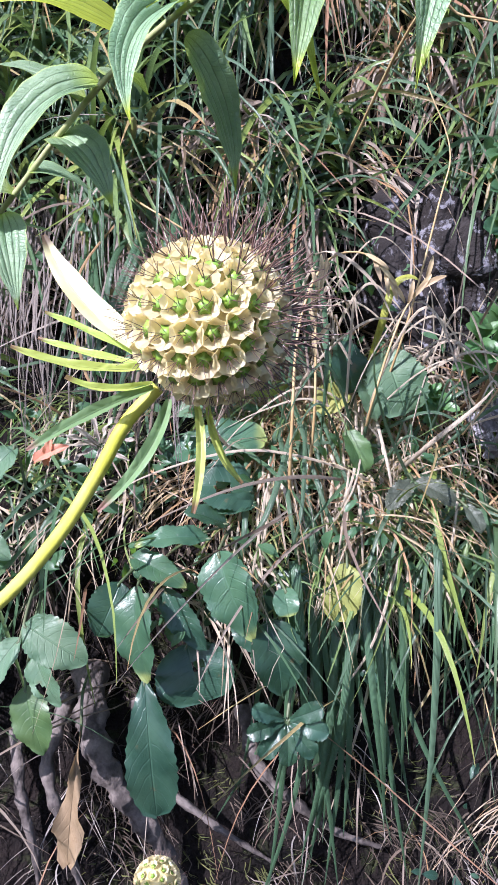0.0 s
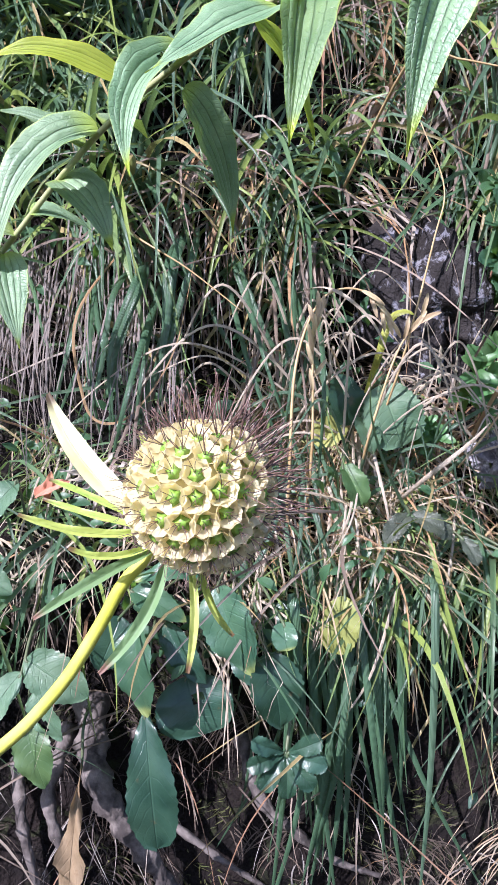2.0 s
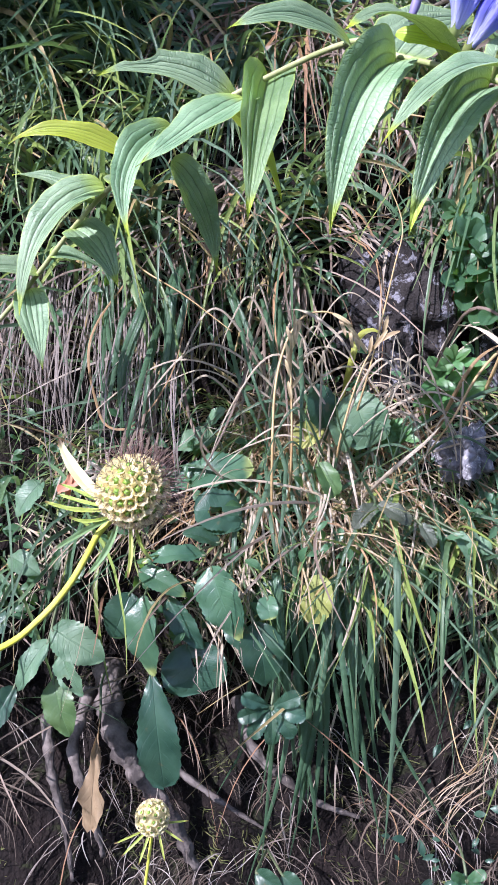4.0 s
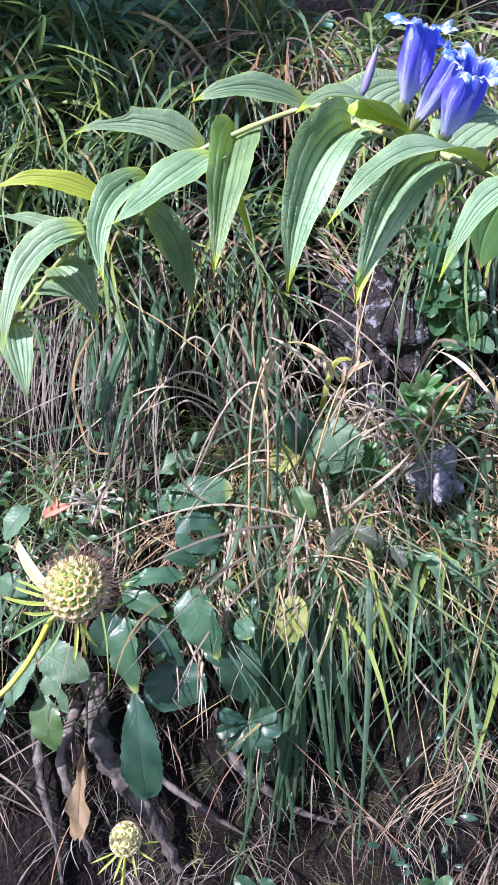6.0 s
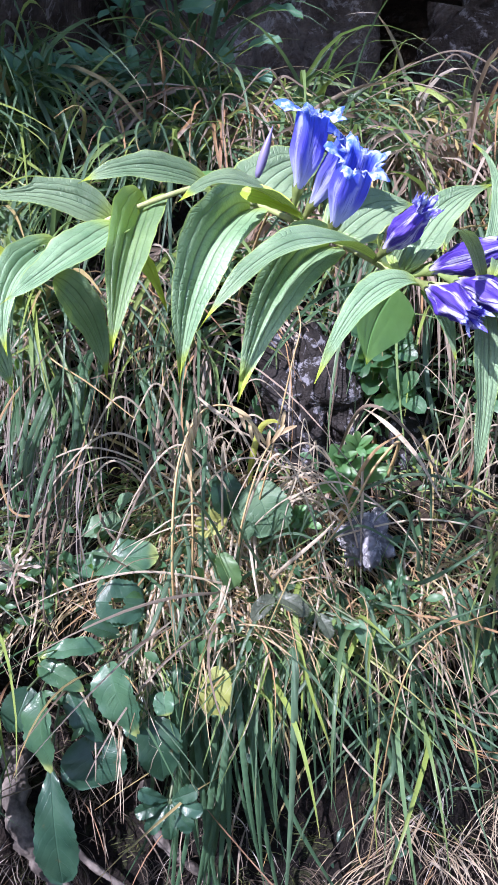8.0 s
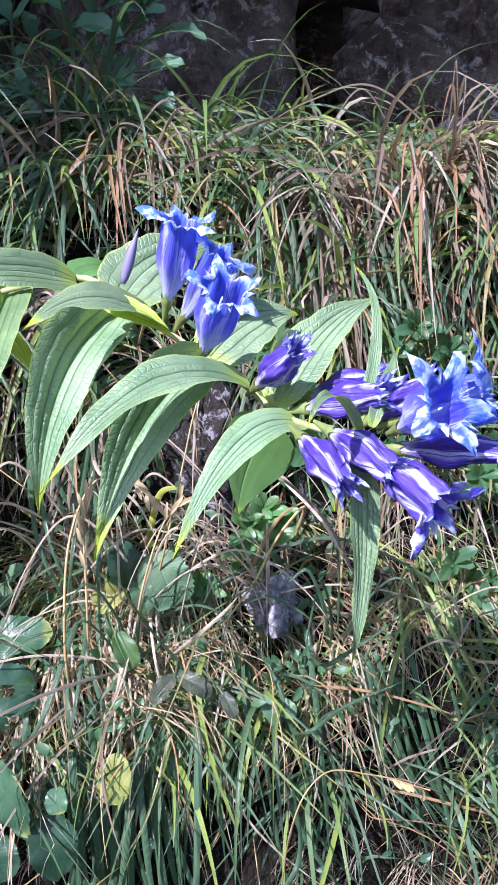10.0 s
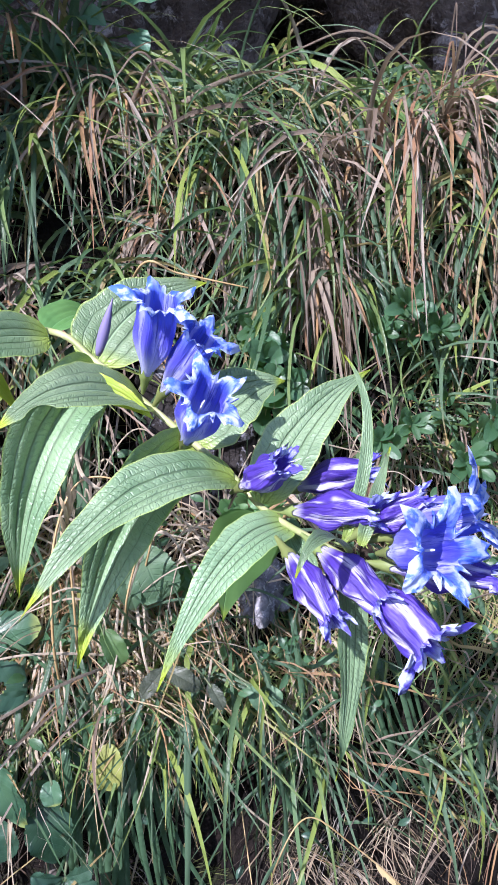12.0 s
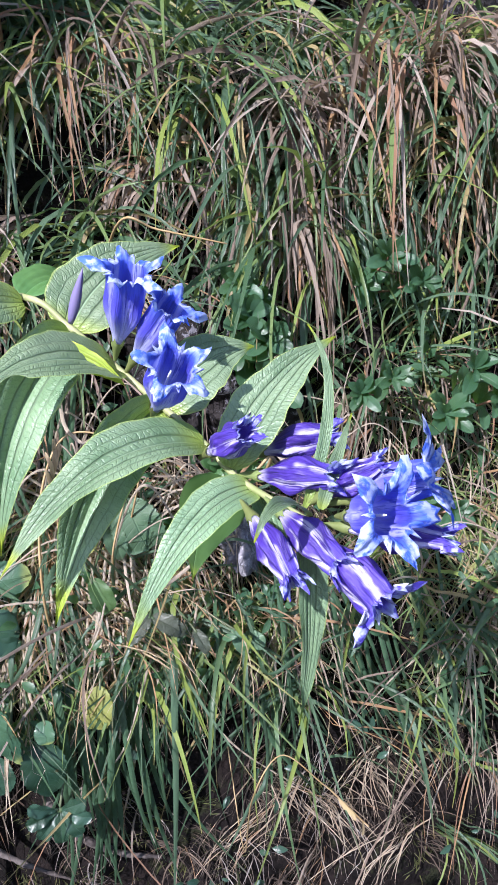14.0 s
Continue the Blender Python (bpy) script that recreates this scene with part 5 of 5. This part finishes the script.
def herbs(name, count, xr, zr, size, material, label, seed, reach=0.03):
    """Small creeping leaves on short stalks, too many to count, in one mesh."""
    r = random.Random(seed)
    bm = bmesh.new()
    uvl = bm.loops.layers.uv.new("UVMap")
    k = 0
    while k < count:
        cx, cz = r.uniform(*xr), r.uniform(*zr)
        n = r.randint(5, 12)
        k += n
        for _ in range(n):
            x, z = cx + r.gauss(0, 0.016), cz + r.gauss(0, 0.014)
            p = Vector((x, float(bank_y(x, z)) - r.uniform(0.3, 1.0) * reach, z))
            d = Vector((r.gauss(0, 1), -0.5, r.gauss(0.1, 0.8))).normalized()
            s = size * r.uniform(0.6, 1.3)
            nrm = Vector((r.gauss(0, 0.4), -0.8, 0.6))
            side = d.cross(nrm).normalized()
            up = side.cross(d)
            rows = []
            for f, w, h in ((0, 0.04, 0), (0.25, 0.36, 0.04), (0.5, 0.46, 0.06), (0.75, 0.32, 0.02), (1, 0.02, -0.08)):
                c = p + d * s * f + up * s * h
                rows.append([bm.verts.new(c - side * s * w * 0.5 + up * s * w * 0.15), bm.verts.new(c), bm.verts.new(c + side * s * w * 0.5 + up * s * w * 0.15)])
            for i in range(4):
                for j in range(2):
                    fc = bm.faces.new((rows[i][j], rows[i][j + 1], rows[i + 1][j + 1], rows[i + 1][j]))
                    for lp, (di, dj) in zip(fc.loops, ((0, 0), (0, 1), (1, 1), (1, 0))):
                        lp[uvl].uv = ((j + dj) / 2, (i + di) / 4)
    tagged(part(name, bm, material), label, "weeds", kind="stuff")


herbs("small_herbs", 300, (0.02, 0.45), (0.46, 0.62), 0.012, M_SHRUB, "small creeping green herbs on the ledge", 1, 0.05)
herbs("small_herbs", 260, (-0.22, 0.02), (0.44, 0.60), 0.013, M_SHRUB, "small green herbs beside the rosettes", 2, 0.05)
herbs("small_herbs", 240, (-0.20, 0.45), (0.62, 0.76), 0.013, M_SHRUB, "small green herbs in the middle grass", 3, 0.05)
herbs("small_herbs", 90, (0.05, 0.45), (0.24, 0.42), 0.010, M_BROAD, "tiny dark sprouts low on the bank", 4, 0.04)
herbs("shade_herbs", 260, (-0.30, 0.14), (0.95, 1.02), 0.020, M_SHADE, "shaded leafy weeds below the rock", 5, 0.06)
M_PALE_DEAD = leaf_material("bleached_petal", (0.26, 0.22, 0.17), (0.42, 0.37, 0.31), (0.5, 0.45, 0.35), 0.7, 0.25, "none", 0.0003)
M_RED_LEAF = leaf_material("reddened_leaf", (0.34, 0.11, 0.08), (0.50, 0.22, 0.15), (0.6, 0.25, 0.1), 0.55, 0.3, "net", 0.0003)
leafy("dry_flower_head", "withered pale flower head lying on the ledge", "dry flower", [
    ((-0.080, 0.488, 0.552), (-0.080 + 0.022 * math.cos(a), 0.478 - 0.006 * math.sin(3 * a), 0.555 + 0.017 * math.sin(a)), 0.0038, M_PALE_DEAD, {"fold": 50, "shape": (0.7, 0.7), "wave": 0.05}) for a in (0.1, 0.6, 1.1, 1.7, 2.3, 2.8, 3.3, 3.9, 4.6, 5.6)
], (-0.080, 0.535, 0.550), BR)
leafy("reddened_leaf", "small red withered leaf on the ledge", "leaf", [
    ((-0.120, 0.486, 0.543), (-0.096, 0.476, 0.554), 0.010, M_RED_LEAF, {"fold": 40, "twist": 25}),
    ((-0.112, 0.486, 0.540), (-0.106, 0.476, 0.560), 0.007, M_RED_LEAF, {"fold": 40}),
], (-0.120, 0.525, 0.535), BR)


def shrublet(label, foot, tops, size, seed, mt=M_SHRUB, wide=0.40):
    """A woody sprig with whorls of small leaves."""
    rnd = random.Random(seed)
    p = thing("shrublet", foot, label, "shrub", "shrublets on the bank")
    for tp in tops:
        f, tp = Vector(foot), Vector(tp)
        mid = (f + tp) / 2 + Vector((rnd.uniform(-0.01, 0.01), -0.012, -0.004))
        tw = part("twig", tube_bm(curve_points([f, mid, tp], 6), 0.0010, 7), M_TWIG, p)
        d = (tp - mid).normalized()
        for ring, (at, n, sc) in enumerate(((1.0, 4, 0.65), (0.88, 4, 1.0), (0.66, 3, 1.05), (0.45, 2, 0.9))):
            c = mid + (tp - mid) * at if at > 0.8 else f + (tp - f) * at + Vector((0, -0.008, 0))
            for k in range(n):
                a = 2 * math.pi * (k + 0.5 * ring + rnd.uniform(-0.2, 0.2)) / n
                o = Vector((math.cos(a), -0.45 + rnd.uniform(-0.2, 0.1), 0.85 * math.sin(a) + 0.2)).normalized()
                s = size * sc * rnd.uniform(0.75, 1.15)
                part("leaf", leaf_bm(c, c + (o + d * 0.3).normalized() * s, s * wide, None, (-o.x * 0.3 + rnd.uniform(-0.3, 0.3), -0.8, rnd.uniform(0.2, 0.9)), 24, 12, 6, (0.8, 0.62), 0.008, 0.06, seed=k), mt, tw)


shrublet("dark green shrublet with rounded leaves beside the stone", (0.200, 0.650, 0.660), [(0.184, 0.585, 0.691), (0.205, 0.580, 0.699), (0.211, 0.580, 0.663), (0.193, 0.585, 0.718)], 0.027, 1, M_SHRUB, 0.56)
shrublet("light green upright sprig with toothed leaves on a red stem", (0.148, 0.570, 0.560), [(0.170, 0.545, 0.626), (0.157, 0.540, 0.614), (0.185, 0.550, 0.614)], 0.021, 2, M_SPRIG, 0.46)
shrublet("small green sprig in the straw", (0.120, 0.565, 0.551), [(0.120, 0.530, 0.578), (0.127, 0.530, 0.572)], 0.014, 3, M_SPRIG)
shrublet("green shrublet high on the bank", (0.300, 0.680, 0.720), [(0.303, 0.590, 0.755), (0.330, 0.590, 0.735), (0.280, 0.590, 0.735)], 0.024, 4)
shrublet("glossy green shrublet on the bank", (0.360, 0.640, 0.620), [(0.355, 0.540, 0.675), (0.375, 0.540, 0.650), (0.335, 0.545, 0.640)], 0.026, 5)
shrublet("green sprig between dry grass", (0.190, 0.680, 0.720), [(0.186, 0.590, 0.742), (0.200, 0.590, 0.728)], 0.022, 6)
shrublet("green sprig with rounded leaves", (0.295, 0.620, 0.650), [(0.293, 0.545, 0.672), (0.270, 0.550, 0.660)], 0.022, 7)
shrublet("leafy sprig on the lower bank", (0.30, 0.60, 0.55), [(0.31, 0.53, 0.58), (0.34, 0.53, 0.565)], 0.022, 8)
shrublet("leafy sprig in shade under the rock", (0.030, 0.877, 1.011), [(0.013, 0.800, 1.088), (0.056, 0.800, 1.105), (-0.030, 0.791, 1.062), (0.099, 0.817, 1.088)], 0.034, 9, M_SHADE)


# ---- roots, stalks and single blades ----
def root(pts, r, label):
    cp = curve_points(pts, 16)
    rr = [r * (1 - 0.7 * i / len(cp)) * (1 + 0.18 * math.sin(i * 0.8)) for i in range(len(cp))]
    bm = tube_bm(cp, rr, 20)
    for v in bm.verts:
        f = noise.noise(Vector((v.co.x * 420, v.co.y * 420, v.co.z * 90))) * 0.32 + noise.noise(v.co * 900) * 0.15
        v.co += Vector((f, -abs(f), 0)) * r * 0.8
    tagged(part("root", bm, M_ROOT), label, "root", "exposed roots")


root([(-0.100, 0.528, 0.400), (-0.092, 0.496, 0.365), (-0.075, 0.488, 0.335), (-0.050, 0.490, 0.295), (-0.035, 0.498, 0.250)], 0.0105, "grey exposed root on the bare earth")
root([(-0.115, 0.528, 0.380), (-0.122, 0.494, 0.350), (-0.112, 0.490, 0.310), (-0.105, 0.498, 0.260)], 0.0055, "thin weathered root on the bare earth")
root([(0.000, 0.528, 0.370), (0.011, 0.498, 0.345), (0.035, 0.494, 0.322), (0.060, 0.498, 0.300), (0.09, 0.503, 0.285)], 0.0050, "thin weathered root on the bare earth")
root([(-0.150, 0.523, 0.360), (-0.140, 0.496, 0.330), (-0.132, 0.493, 0.290), (-0.13, 0.498, 0.240)], 0.0045, "thin weathered root on the bare earth")
root([(-0.07, 0.523, 0.38), (-0.055, 0.500, 0.340), (-0.02, 0.494, 0.310), (0.02, 0.496, 0.280)], 0.0040, "thin weathered root on the bare earth")


def stalk(pts, r, label, ears=0, ear=0.014):
    s = thing("grass_stalk", pts[0], label, "grass stalk", "tall stalks on the bank")
    cp = curve_points(pts, 8)
    part("culm", tube_bm(cp, [r * (1 - 0.6 * i / len(cp)) for i in range(len(cp))], 6), M_STALK, s)
    for k in range(ears):
        i = len(cp) - 2 - k
        a = cp[i]
        d = (cp[i + 1] - cp[i - 1]).normalized()
        o = (d + Vector((random.uniform(-0.5, 0.5), -0.2, random.uniform(-0.5, 0.1)))).normalized()
        part("spikelet", leaf_bm(a, a + o * ear, ear * 0.19, None, (0, -1, 0.2), 35, 8, 4, (0.6, 0.7)), M_EAR, s)


M_STALK = solid_material("straw_stalk", (0.34, 0.23, 0.10), (0.50, 0.37, 0.19), 0.5, 40.0, 0.0002)
M_EAR = leaf_material("dry_ear", (0.34, 0.25, 0.13), (0.50, 0.40, 0.24), (0.5, 0.4, 0.2), 0.6, 0.25, "none", 0.0002)
random.seed(9)
stalk([(0.030, 0.500, 0.500), (0.031, 0.480, 0.560), (0.036, 0.490, 0.620), (0.052, 0.500, 0.657), (0.075, 0.498, 0.662), (0.094, 0.500, 0.643)], 0.0012, "bleached grass stalk bent over at the top", ears=8)
stalk([(0.040, 0.510, 0.500), (0.045, 0.490, 0.570), (0.046, 0.492, 0.630), (0.050, 0.495, 0.650)], 0.0011, "upright dry grass stalk with brown ears", ears=12)
stalk([(0.076, 0.520, 0.540), (0.080, 0.490, 0.580), (0.095, 0.490, 0.625), (0.111, 0.490, 0.649)], 0.0010, "thin yellow-green dry stalk", ears=6)
stalk([(0.085, 0.530, 0.560), (0.100, 0.500, 0.620), (0.118, 0.500, 0.690), (0.125, 0.505, 0.722), (0.112, 0.510, 0.760)], 0.0008, "thin bent straw stalk")
stalk([(0.193, 0.545, 0.600), (0.195, 0.510, 0.632), (0.175, 0.500, 0.615), (0.158, 0.500, 0.585), (0.135, 0.500, 0.555)], 0.0015, "arched orange-brown dry stalk")
stalk([(-0.075, 0.600, 0.720), (-0.063, 0.545, 0.702), (-0.030, 0.530, 0.680), (0.005, 0.525, 0.652)], 0.0009, "thin reddish stalk lying across the grass")
stalk([(0.150, 0.500, 0.400), (0.153, 0.430, 0.362), (0.149, 0.305, 0.531), (0.162, 0.295, 0.565), (0.171, 0.246, 0.594), (0.178, 0.207, 0.612)], 0.0005, "nodding grass stalk with a pale ear", ears=6, ear=0.006)
stalk([(0.080, 0.640, 0.745), (0.105, 0.500, 0.7945), (0.1275, 0.492, 0.7892), (0.1685, 0.487, 0.7791)], 0.0011, "broken straw lying behind the flowers")


def long_blade(tuft, pts, width, mat):
    """One long blade that can be told apart from the turf."""
    cp = curve_points(pts, 8)
    bm = bmesh.new()
    uvl = bm.loops.layers.uv.new("UVMap")
    rows = []
    n = len(cp)
    for i, p in enumerate(cp):
        f = i / (n - 1)
        tan = (cp[min(i + 1, n - 1)] - cp[max(i - 1, 0)]).normalized()
        s = tan.cross(Vector((0.15, -1, 0.25))).normalized()
        nn = s.cross(tan)
        w = width * (0.6 + 0.4 * min(1, f * 5)) * (1 - f ** 3 * 0.95) / 2
        rows.append([bm.verts.new(p + s * w * u + nn * w * 0.35 * (1 - u * u)) for u in (-1, -0.5, 0, 0.5, 1)])
    for i in range(n - 1):
        for j in range(4):
            fc = bm.faces.new((rows[i][j], rows[i][j + 1], rows[i + 1][j + 1], rows[i + 1][j]))
            for lp, (di, dj) in zip(fc.loops, ((0, 0), (0, 1), (1, 1), (1, 0))):
                lp[uvl].uv = ((j + dj) / 4, (i + di) / (n - 1))
    part("blade", bm, mat, tuft)


def arches(n, xr, zr, reach, width, seed, mat, label):
    """Single long straws that spring up from the ledge, arch over and hang."""
    r = random.Random(seed)
    for _ in range(n // 5):
        cx, cz = r.uniform(*xr), r.uniform(*zr)
        if ((cx - 0.150) / 0.055) ** 2 + ((cz - 0.680) / 0.09) ** 2 < 1:
            continue
        tuft = thing("grass_tuft", (cx, float(bank_y(cx, cz)), cz), label, "grass tuft", "tufts of arching straw")
        for _ in range(5):
            x, z = cx + r.gauss(0, 0.010), cz + r.gauss(0, 0.006)
            y = float(bank_y(x, z))
            h, sd, o = r.uniform(*reach), r.gauss(0, 0.045), r.uniform(0.02, 0.05)
            drop = h * r.uniform(0.1, 1.2)
            yt = min(y - o, float(bank_y(x + sd * 1.6, z + h - drop)) - 0.012)
            long_blade(tuft, [(x, y, z), (x + sd * 0.15, y - o * 0.6, z + h * 0.55), (x + sd * 0.7, y - o, z + h), (x + sd * 1.2, (y - o + yt) / 2, z + h - drop * 0.35), (x + sd * 1.6, yt, z + h - drop)], r.uniform(*width), mat)


def hanging(n, xr, z0, drop, width, seed, mat, label, slant=0.032, drift=0.0):
    """Tufts of six or so long blades that hang down the bank."""
    r = random.Random(seed)
    for _ in range(max(1, n // 6)):
        cx, cz = r.uniform(*xr), r.uniform(*z0)
        if ((cx - 0.150) / 0.055) ** 2 + ((cz - 0.690) / 0.10) ** 2 < 1:
            continue
        tuft = thing("grass_tuft", (cx, float(bank_y(cx, cz)), cz), label, "grass tuft", "tufts of long grass")
        for _ in range(r.randint(5, 8)):
            x, z = cx + r.gauss(0, 0.012), cz + r.gauss(0, 0.008)
            d = r.uniform(*drop)
            lean = r.gauss(drift, slant)
            y = float(bank_y(x, z))
            yl = float(bank_y(x + lean, z - d))
            o = r.uniform(0.012, 0.04)
            long_blade(tuft, [(x, y, z - 0.01), (x + lean * 0.1, y - o * 0.8, z + 0.012), (x + lean * 0.45, min(y, yl) - o, z - d * 0.45), (x + lean, yl - o * 0.7, z - d)], r.uniform(*width), mat)


orange = thing("grass_tuft", (0.116, 0.510, 0.480), "long green blade with a rust-orange end", "grass tuft", "tufts of long grass")
long_blade(orange, [(0.116, 0.510, 0.480), (0.114, 0.470, 0.488), (0.108, 0.448, 0.400), (0.099, 0.440, 0.300)], 0.0055, M_GRASS)
hanging(36, (0.03, 0.13), (0.44, 0.495), (0.11, 0.19), (0.0038, 0.0062), 1, M_GRASS_BLUE, "long green blades hanging from the ledge")
hanging(12, (0.00, 0.05), (0.50, 0.555), (0.06, 0.15), (0.0026, 0.0048), 13, M_GRASS, "green blades hanging across the rosettes")
hanging(12, (-0.13, 0.04), (0.50, 0.57), (0.05, 0.12), (0.0010, 0.0020), 14, M_STRAW_PALE, "thin straws hanging across the rosettes")
hanging(48, (0.13, 0.36), (0.44, 0.53), (0.08, 0.17), (0.0030, 0.0052), 2, M_GRASS_BLUE, "green blades slanting down the lower bank", 0.03, 0.06)
hanging(30, (0.02, 0.38), (0.45, 0.53), (0.07, 0.18), (0.0012, 0.0030), 17, M_STRAW_PALE, "dry tan blades hanging between the green ones")
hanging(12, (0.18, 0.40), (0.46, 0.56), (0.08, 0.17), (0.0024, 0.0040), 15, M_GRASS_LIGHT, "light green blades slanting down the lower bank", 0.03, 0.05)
hanging(18, (-0.14, 0.06), (0.64, 0.71), (0.08, 0.14), (0.0030, 0.0050), 3, M_GRASS_BLUE, "broad green blades on the middle bank")
hanging(30, (-0.15, 0.25), (0.60, 0.74), (0.07, 0.15), (0.0016, 0.0030), 4, M_STRAW, "bleached dry blades hanging on the bank")
hanging(126, (-0.19, -0.02), (0.64, 0.71), (0.08, 0.14), (0.0007, 0.0017), 12, M_STRAW_GREY, "grey dead blades hanging over a dark hollow", 0.012)
hanging(36, (0.05, 0.45), (0.80, 0.92), (0.10, 0.20), (0.0026, 0.0046), 5, M_STRAW, "broad dry blades on the upper bank")
hanging(36, (-0.15, 0.50), (0.80, 0.94), (0.08, 0.18), (0.0036, 0.0060), 6, M_GRASS, "green blades on the upper bank")
hanging(30, (0.238, 0.308), (0.854, 0.884), (0.12, 0.20), (0.0022, 0.0040), 19, M_STRAW, "bunch of long bleached blades hanging from the crest", 0.014)
hanging(24, (0.00, 0.20), (0.50, 0.58), (0.05, 0.12), (0.0014, 0.0028), 7, M_STRAW_PALE, "dry blades lying on the ledge")
arches(40, (0.00, 0.24), (0.50, 0.58), (0.04, 0.12), (0.0010, 0.0020), 8, M_STRAW_PALE, "thin straws arching over the ledge")
arches(35, (0.00, 0.40), (0.50, 0.60), (0.02, 0.08), (0.0010, 0.0020), 16, M_STRAW_PALE, "tan and rust straws tangled on the ledge")
arches(20, (0.02, 0.24), (0.48, 0.56), (0.03, 0.09), (0.0014, 0.0028), 9, M_GRASS, "thin green blades arching over the ledge")
arches(30, (-0.14, 0.10), (0.58, 0.68), (0.04, 0.12), (0.0010, 0.0022), 10, M_STRAW, "thin straws arching on the middle bank")
arches(50, (0.00, 0.50), (0.76, 0.90), (0.03, 0.10), (0.0014, 0.0030), 11, M_STRAW, "rust and straw blades arching on the upper bank")
bent = thing("grass_tuft", (0.150, 0.560, 0.600), "broad withered blade bent over, brown and yellow", "grass tuft", "tufts of long grass")
long_blade(bent, [(0.150, 0.560, 0.600), (0.1649, 0.480, 0.6604), (0.1978, 0.460, 0.636), (0.2202, 0.450, 0.590)], 0.0024, M_STRAW)
long_blade(bent, [(0.200, 0.560, 0.520), (0.190, 0.440, 0.548), (0.214, 0.440, 0.558), (0.243, 0.440, 0.576)], 0.0032, M_GRASS_BLUE)
long_blade(bent, [(0.180, 0.540, 0.470), (0.175, 0.430, 0.509), (0.204, 0.430, 0.525), (0.240, 0.430, 0.538)], 0.0030, M_GRASS_BLUE)
long_blade(bent, [(0.180, 0.520, 0.440), (0.1718, 0.420, 0.4416), (0.1562, 0.410, 0.4182), (0.1388, 0.400, 0.3909)], 0.0036, M_GRASS)
green = thing("grass_tuft", (-0.027, 0.600, 0.718), "pair of broad blue-green blade bunches over the hollow", "grass tuft", "tufts of long grass")
rnd = random.Random(31)
for k in range(6):
    w, dz, dy = rnd.uniform(-0.016, 0.016), rnd.uniform(-0.02, 0.02), rnd.uniform(-0.015, 0.010)
    long_blade(green, [Vector((-0.027, 0.600, 0.716)) + Vector((w * 0.5, 0, 0)), Vector((-0.029, 0.560, 0.689)) + Vector((w, dy, dz * 0.3)), Vector((-0.043, 0.548, 0.636)) + Vector((w * 0.4, dy, dz * 0.6)), Vector((-0.055, 0.545, 0.583)) + Vector((w * 1.5, dy, dz))], rnd.uniform(0.003, 0.005), M_GRASS_BLUE)
for k in range(5):
    w, dz, dy = rnd.uniform(-0.014, 0.014), rnd.uniform(-0.02, 0.02), rnd.uniform(-0.015, 0.010)
    long_blade(green, [Vector((-0.067, 0.590, 0.691)) + Vector((w * 0.4, 0, 0)), Vector((-0.072, 0.550, 0.668)) + Vector((w, dy, dz * 0.3)), Vector((-0.084, 0.540, 0.620)) + Vector((w * 0.6, dy, dz * 0.6)), Vector((-0.093, 0.538, 0.575)) + Vector((w * 1.3, dy, dz))], rnd.uniform(0.003, 0.005), M_GRASS_BLUE)
hooked = thing("grass_tuft", (0.088, 0.575, 0.593), "hooked yellow-green and brown blades on the ledge", "grass tuft", "tufts of long grass")
long_blade(hooked, [(0.087, 0.575, 0.590), (0.088, 0.520, 0.618), (0.095, 0.515, 0.644), (0.104, 0.512, 0.650), (0.111, 0.510, 0.647)], 0.0050, M_YELLOW_BLADE)
long_blade(hooked, [(0.151, 0.565, 0.545), (0.162, 0.515, 0.599), (0.177, 0.505, 0.627), (0.197, 0.500, 0.640)], 0.0032, M_RUST_BLADE)
long_blade(hooked, [(0.180, 0.590, 0.654), (0.186, 0.520, 0.647), (0.207, 0.505, 0.622), (0.226, 0.500, 0.585)], 0.0042, M_STRAW_PALE)
long_blade(hooked, [(0.088, 0.540, 0.511), (0.109, 0.480, 0.551), (0.132, 0.470, 0.573), (0.144, 0.468, 0.586)], 0.0030, M_STRAW_PALE)
long_blade(hooked, [(0.043, 0.600, 0.669), (0.057, 0.505, 0.664), (0.080, 0.495, 0.645), (0.094, 0.495, 0.618)], 0.0026, M_STRAW_PALE)
long_blade(hooked, [(-0.073, 0.600, 0.711), (-0.101, 0.535, 0.652), (-0.098, 0.530, 0.599), (-0.086, 0.528, 0.583), (-0.065, 0.526, 0.590), (-0.039, 0.528, 0.628), (-0.025, 0.540, 0.688)], 0.0020, M_RUST_BLADE)
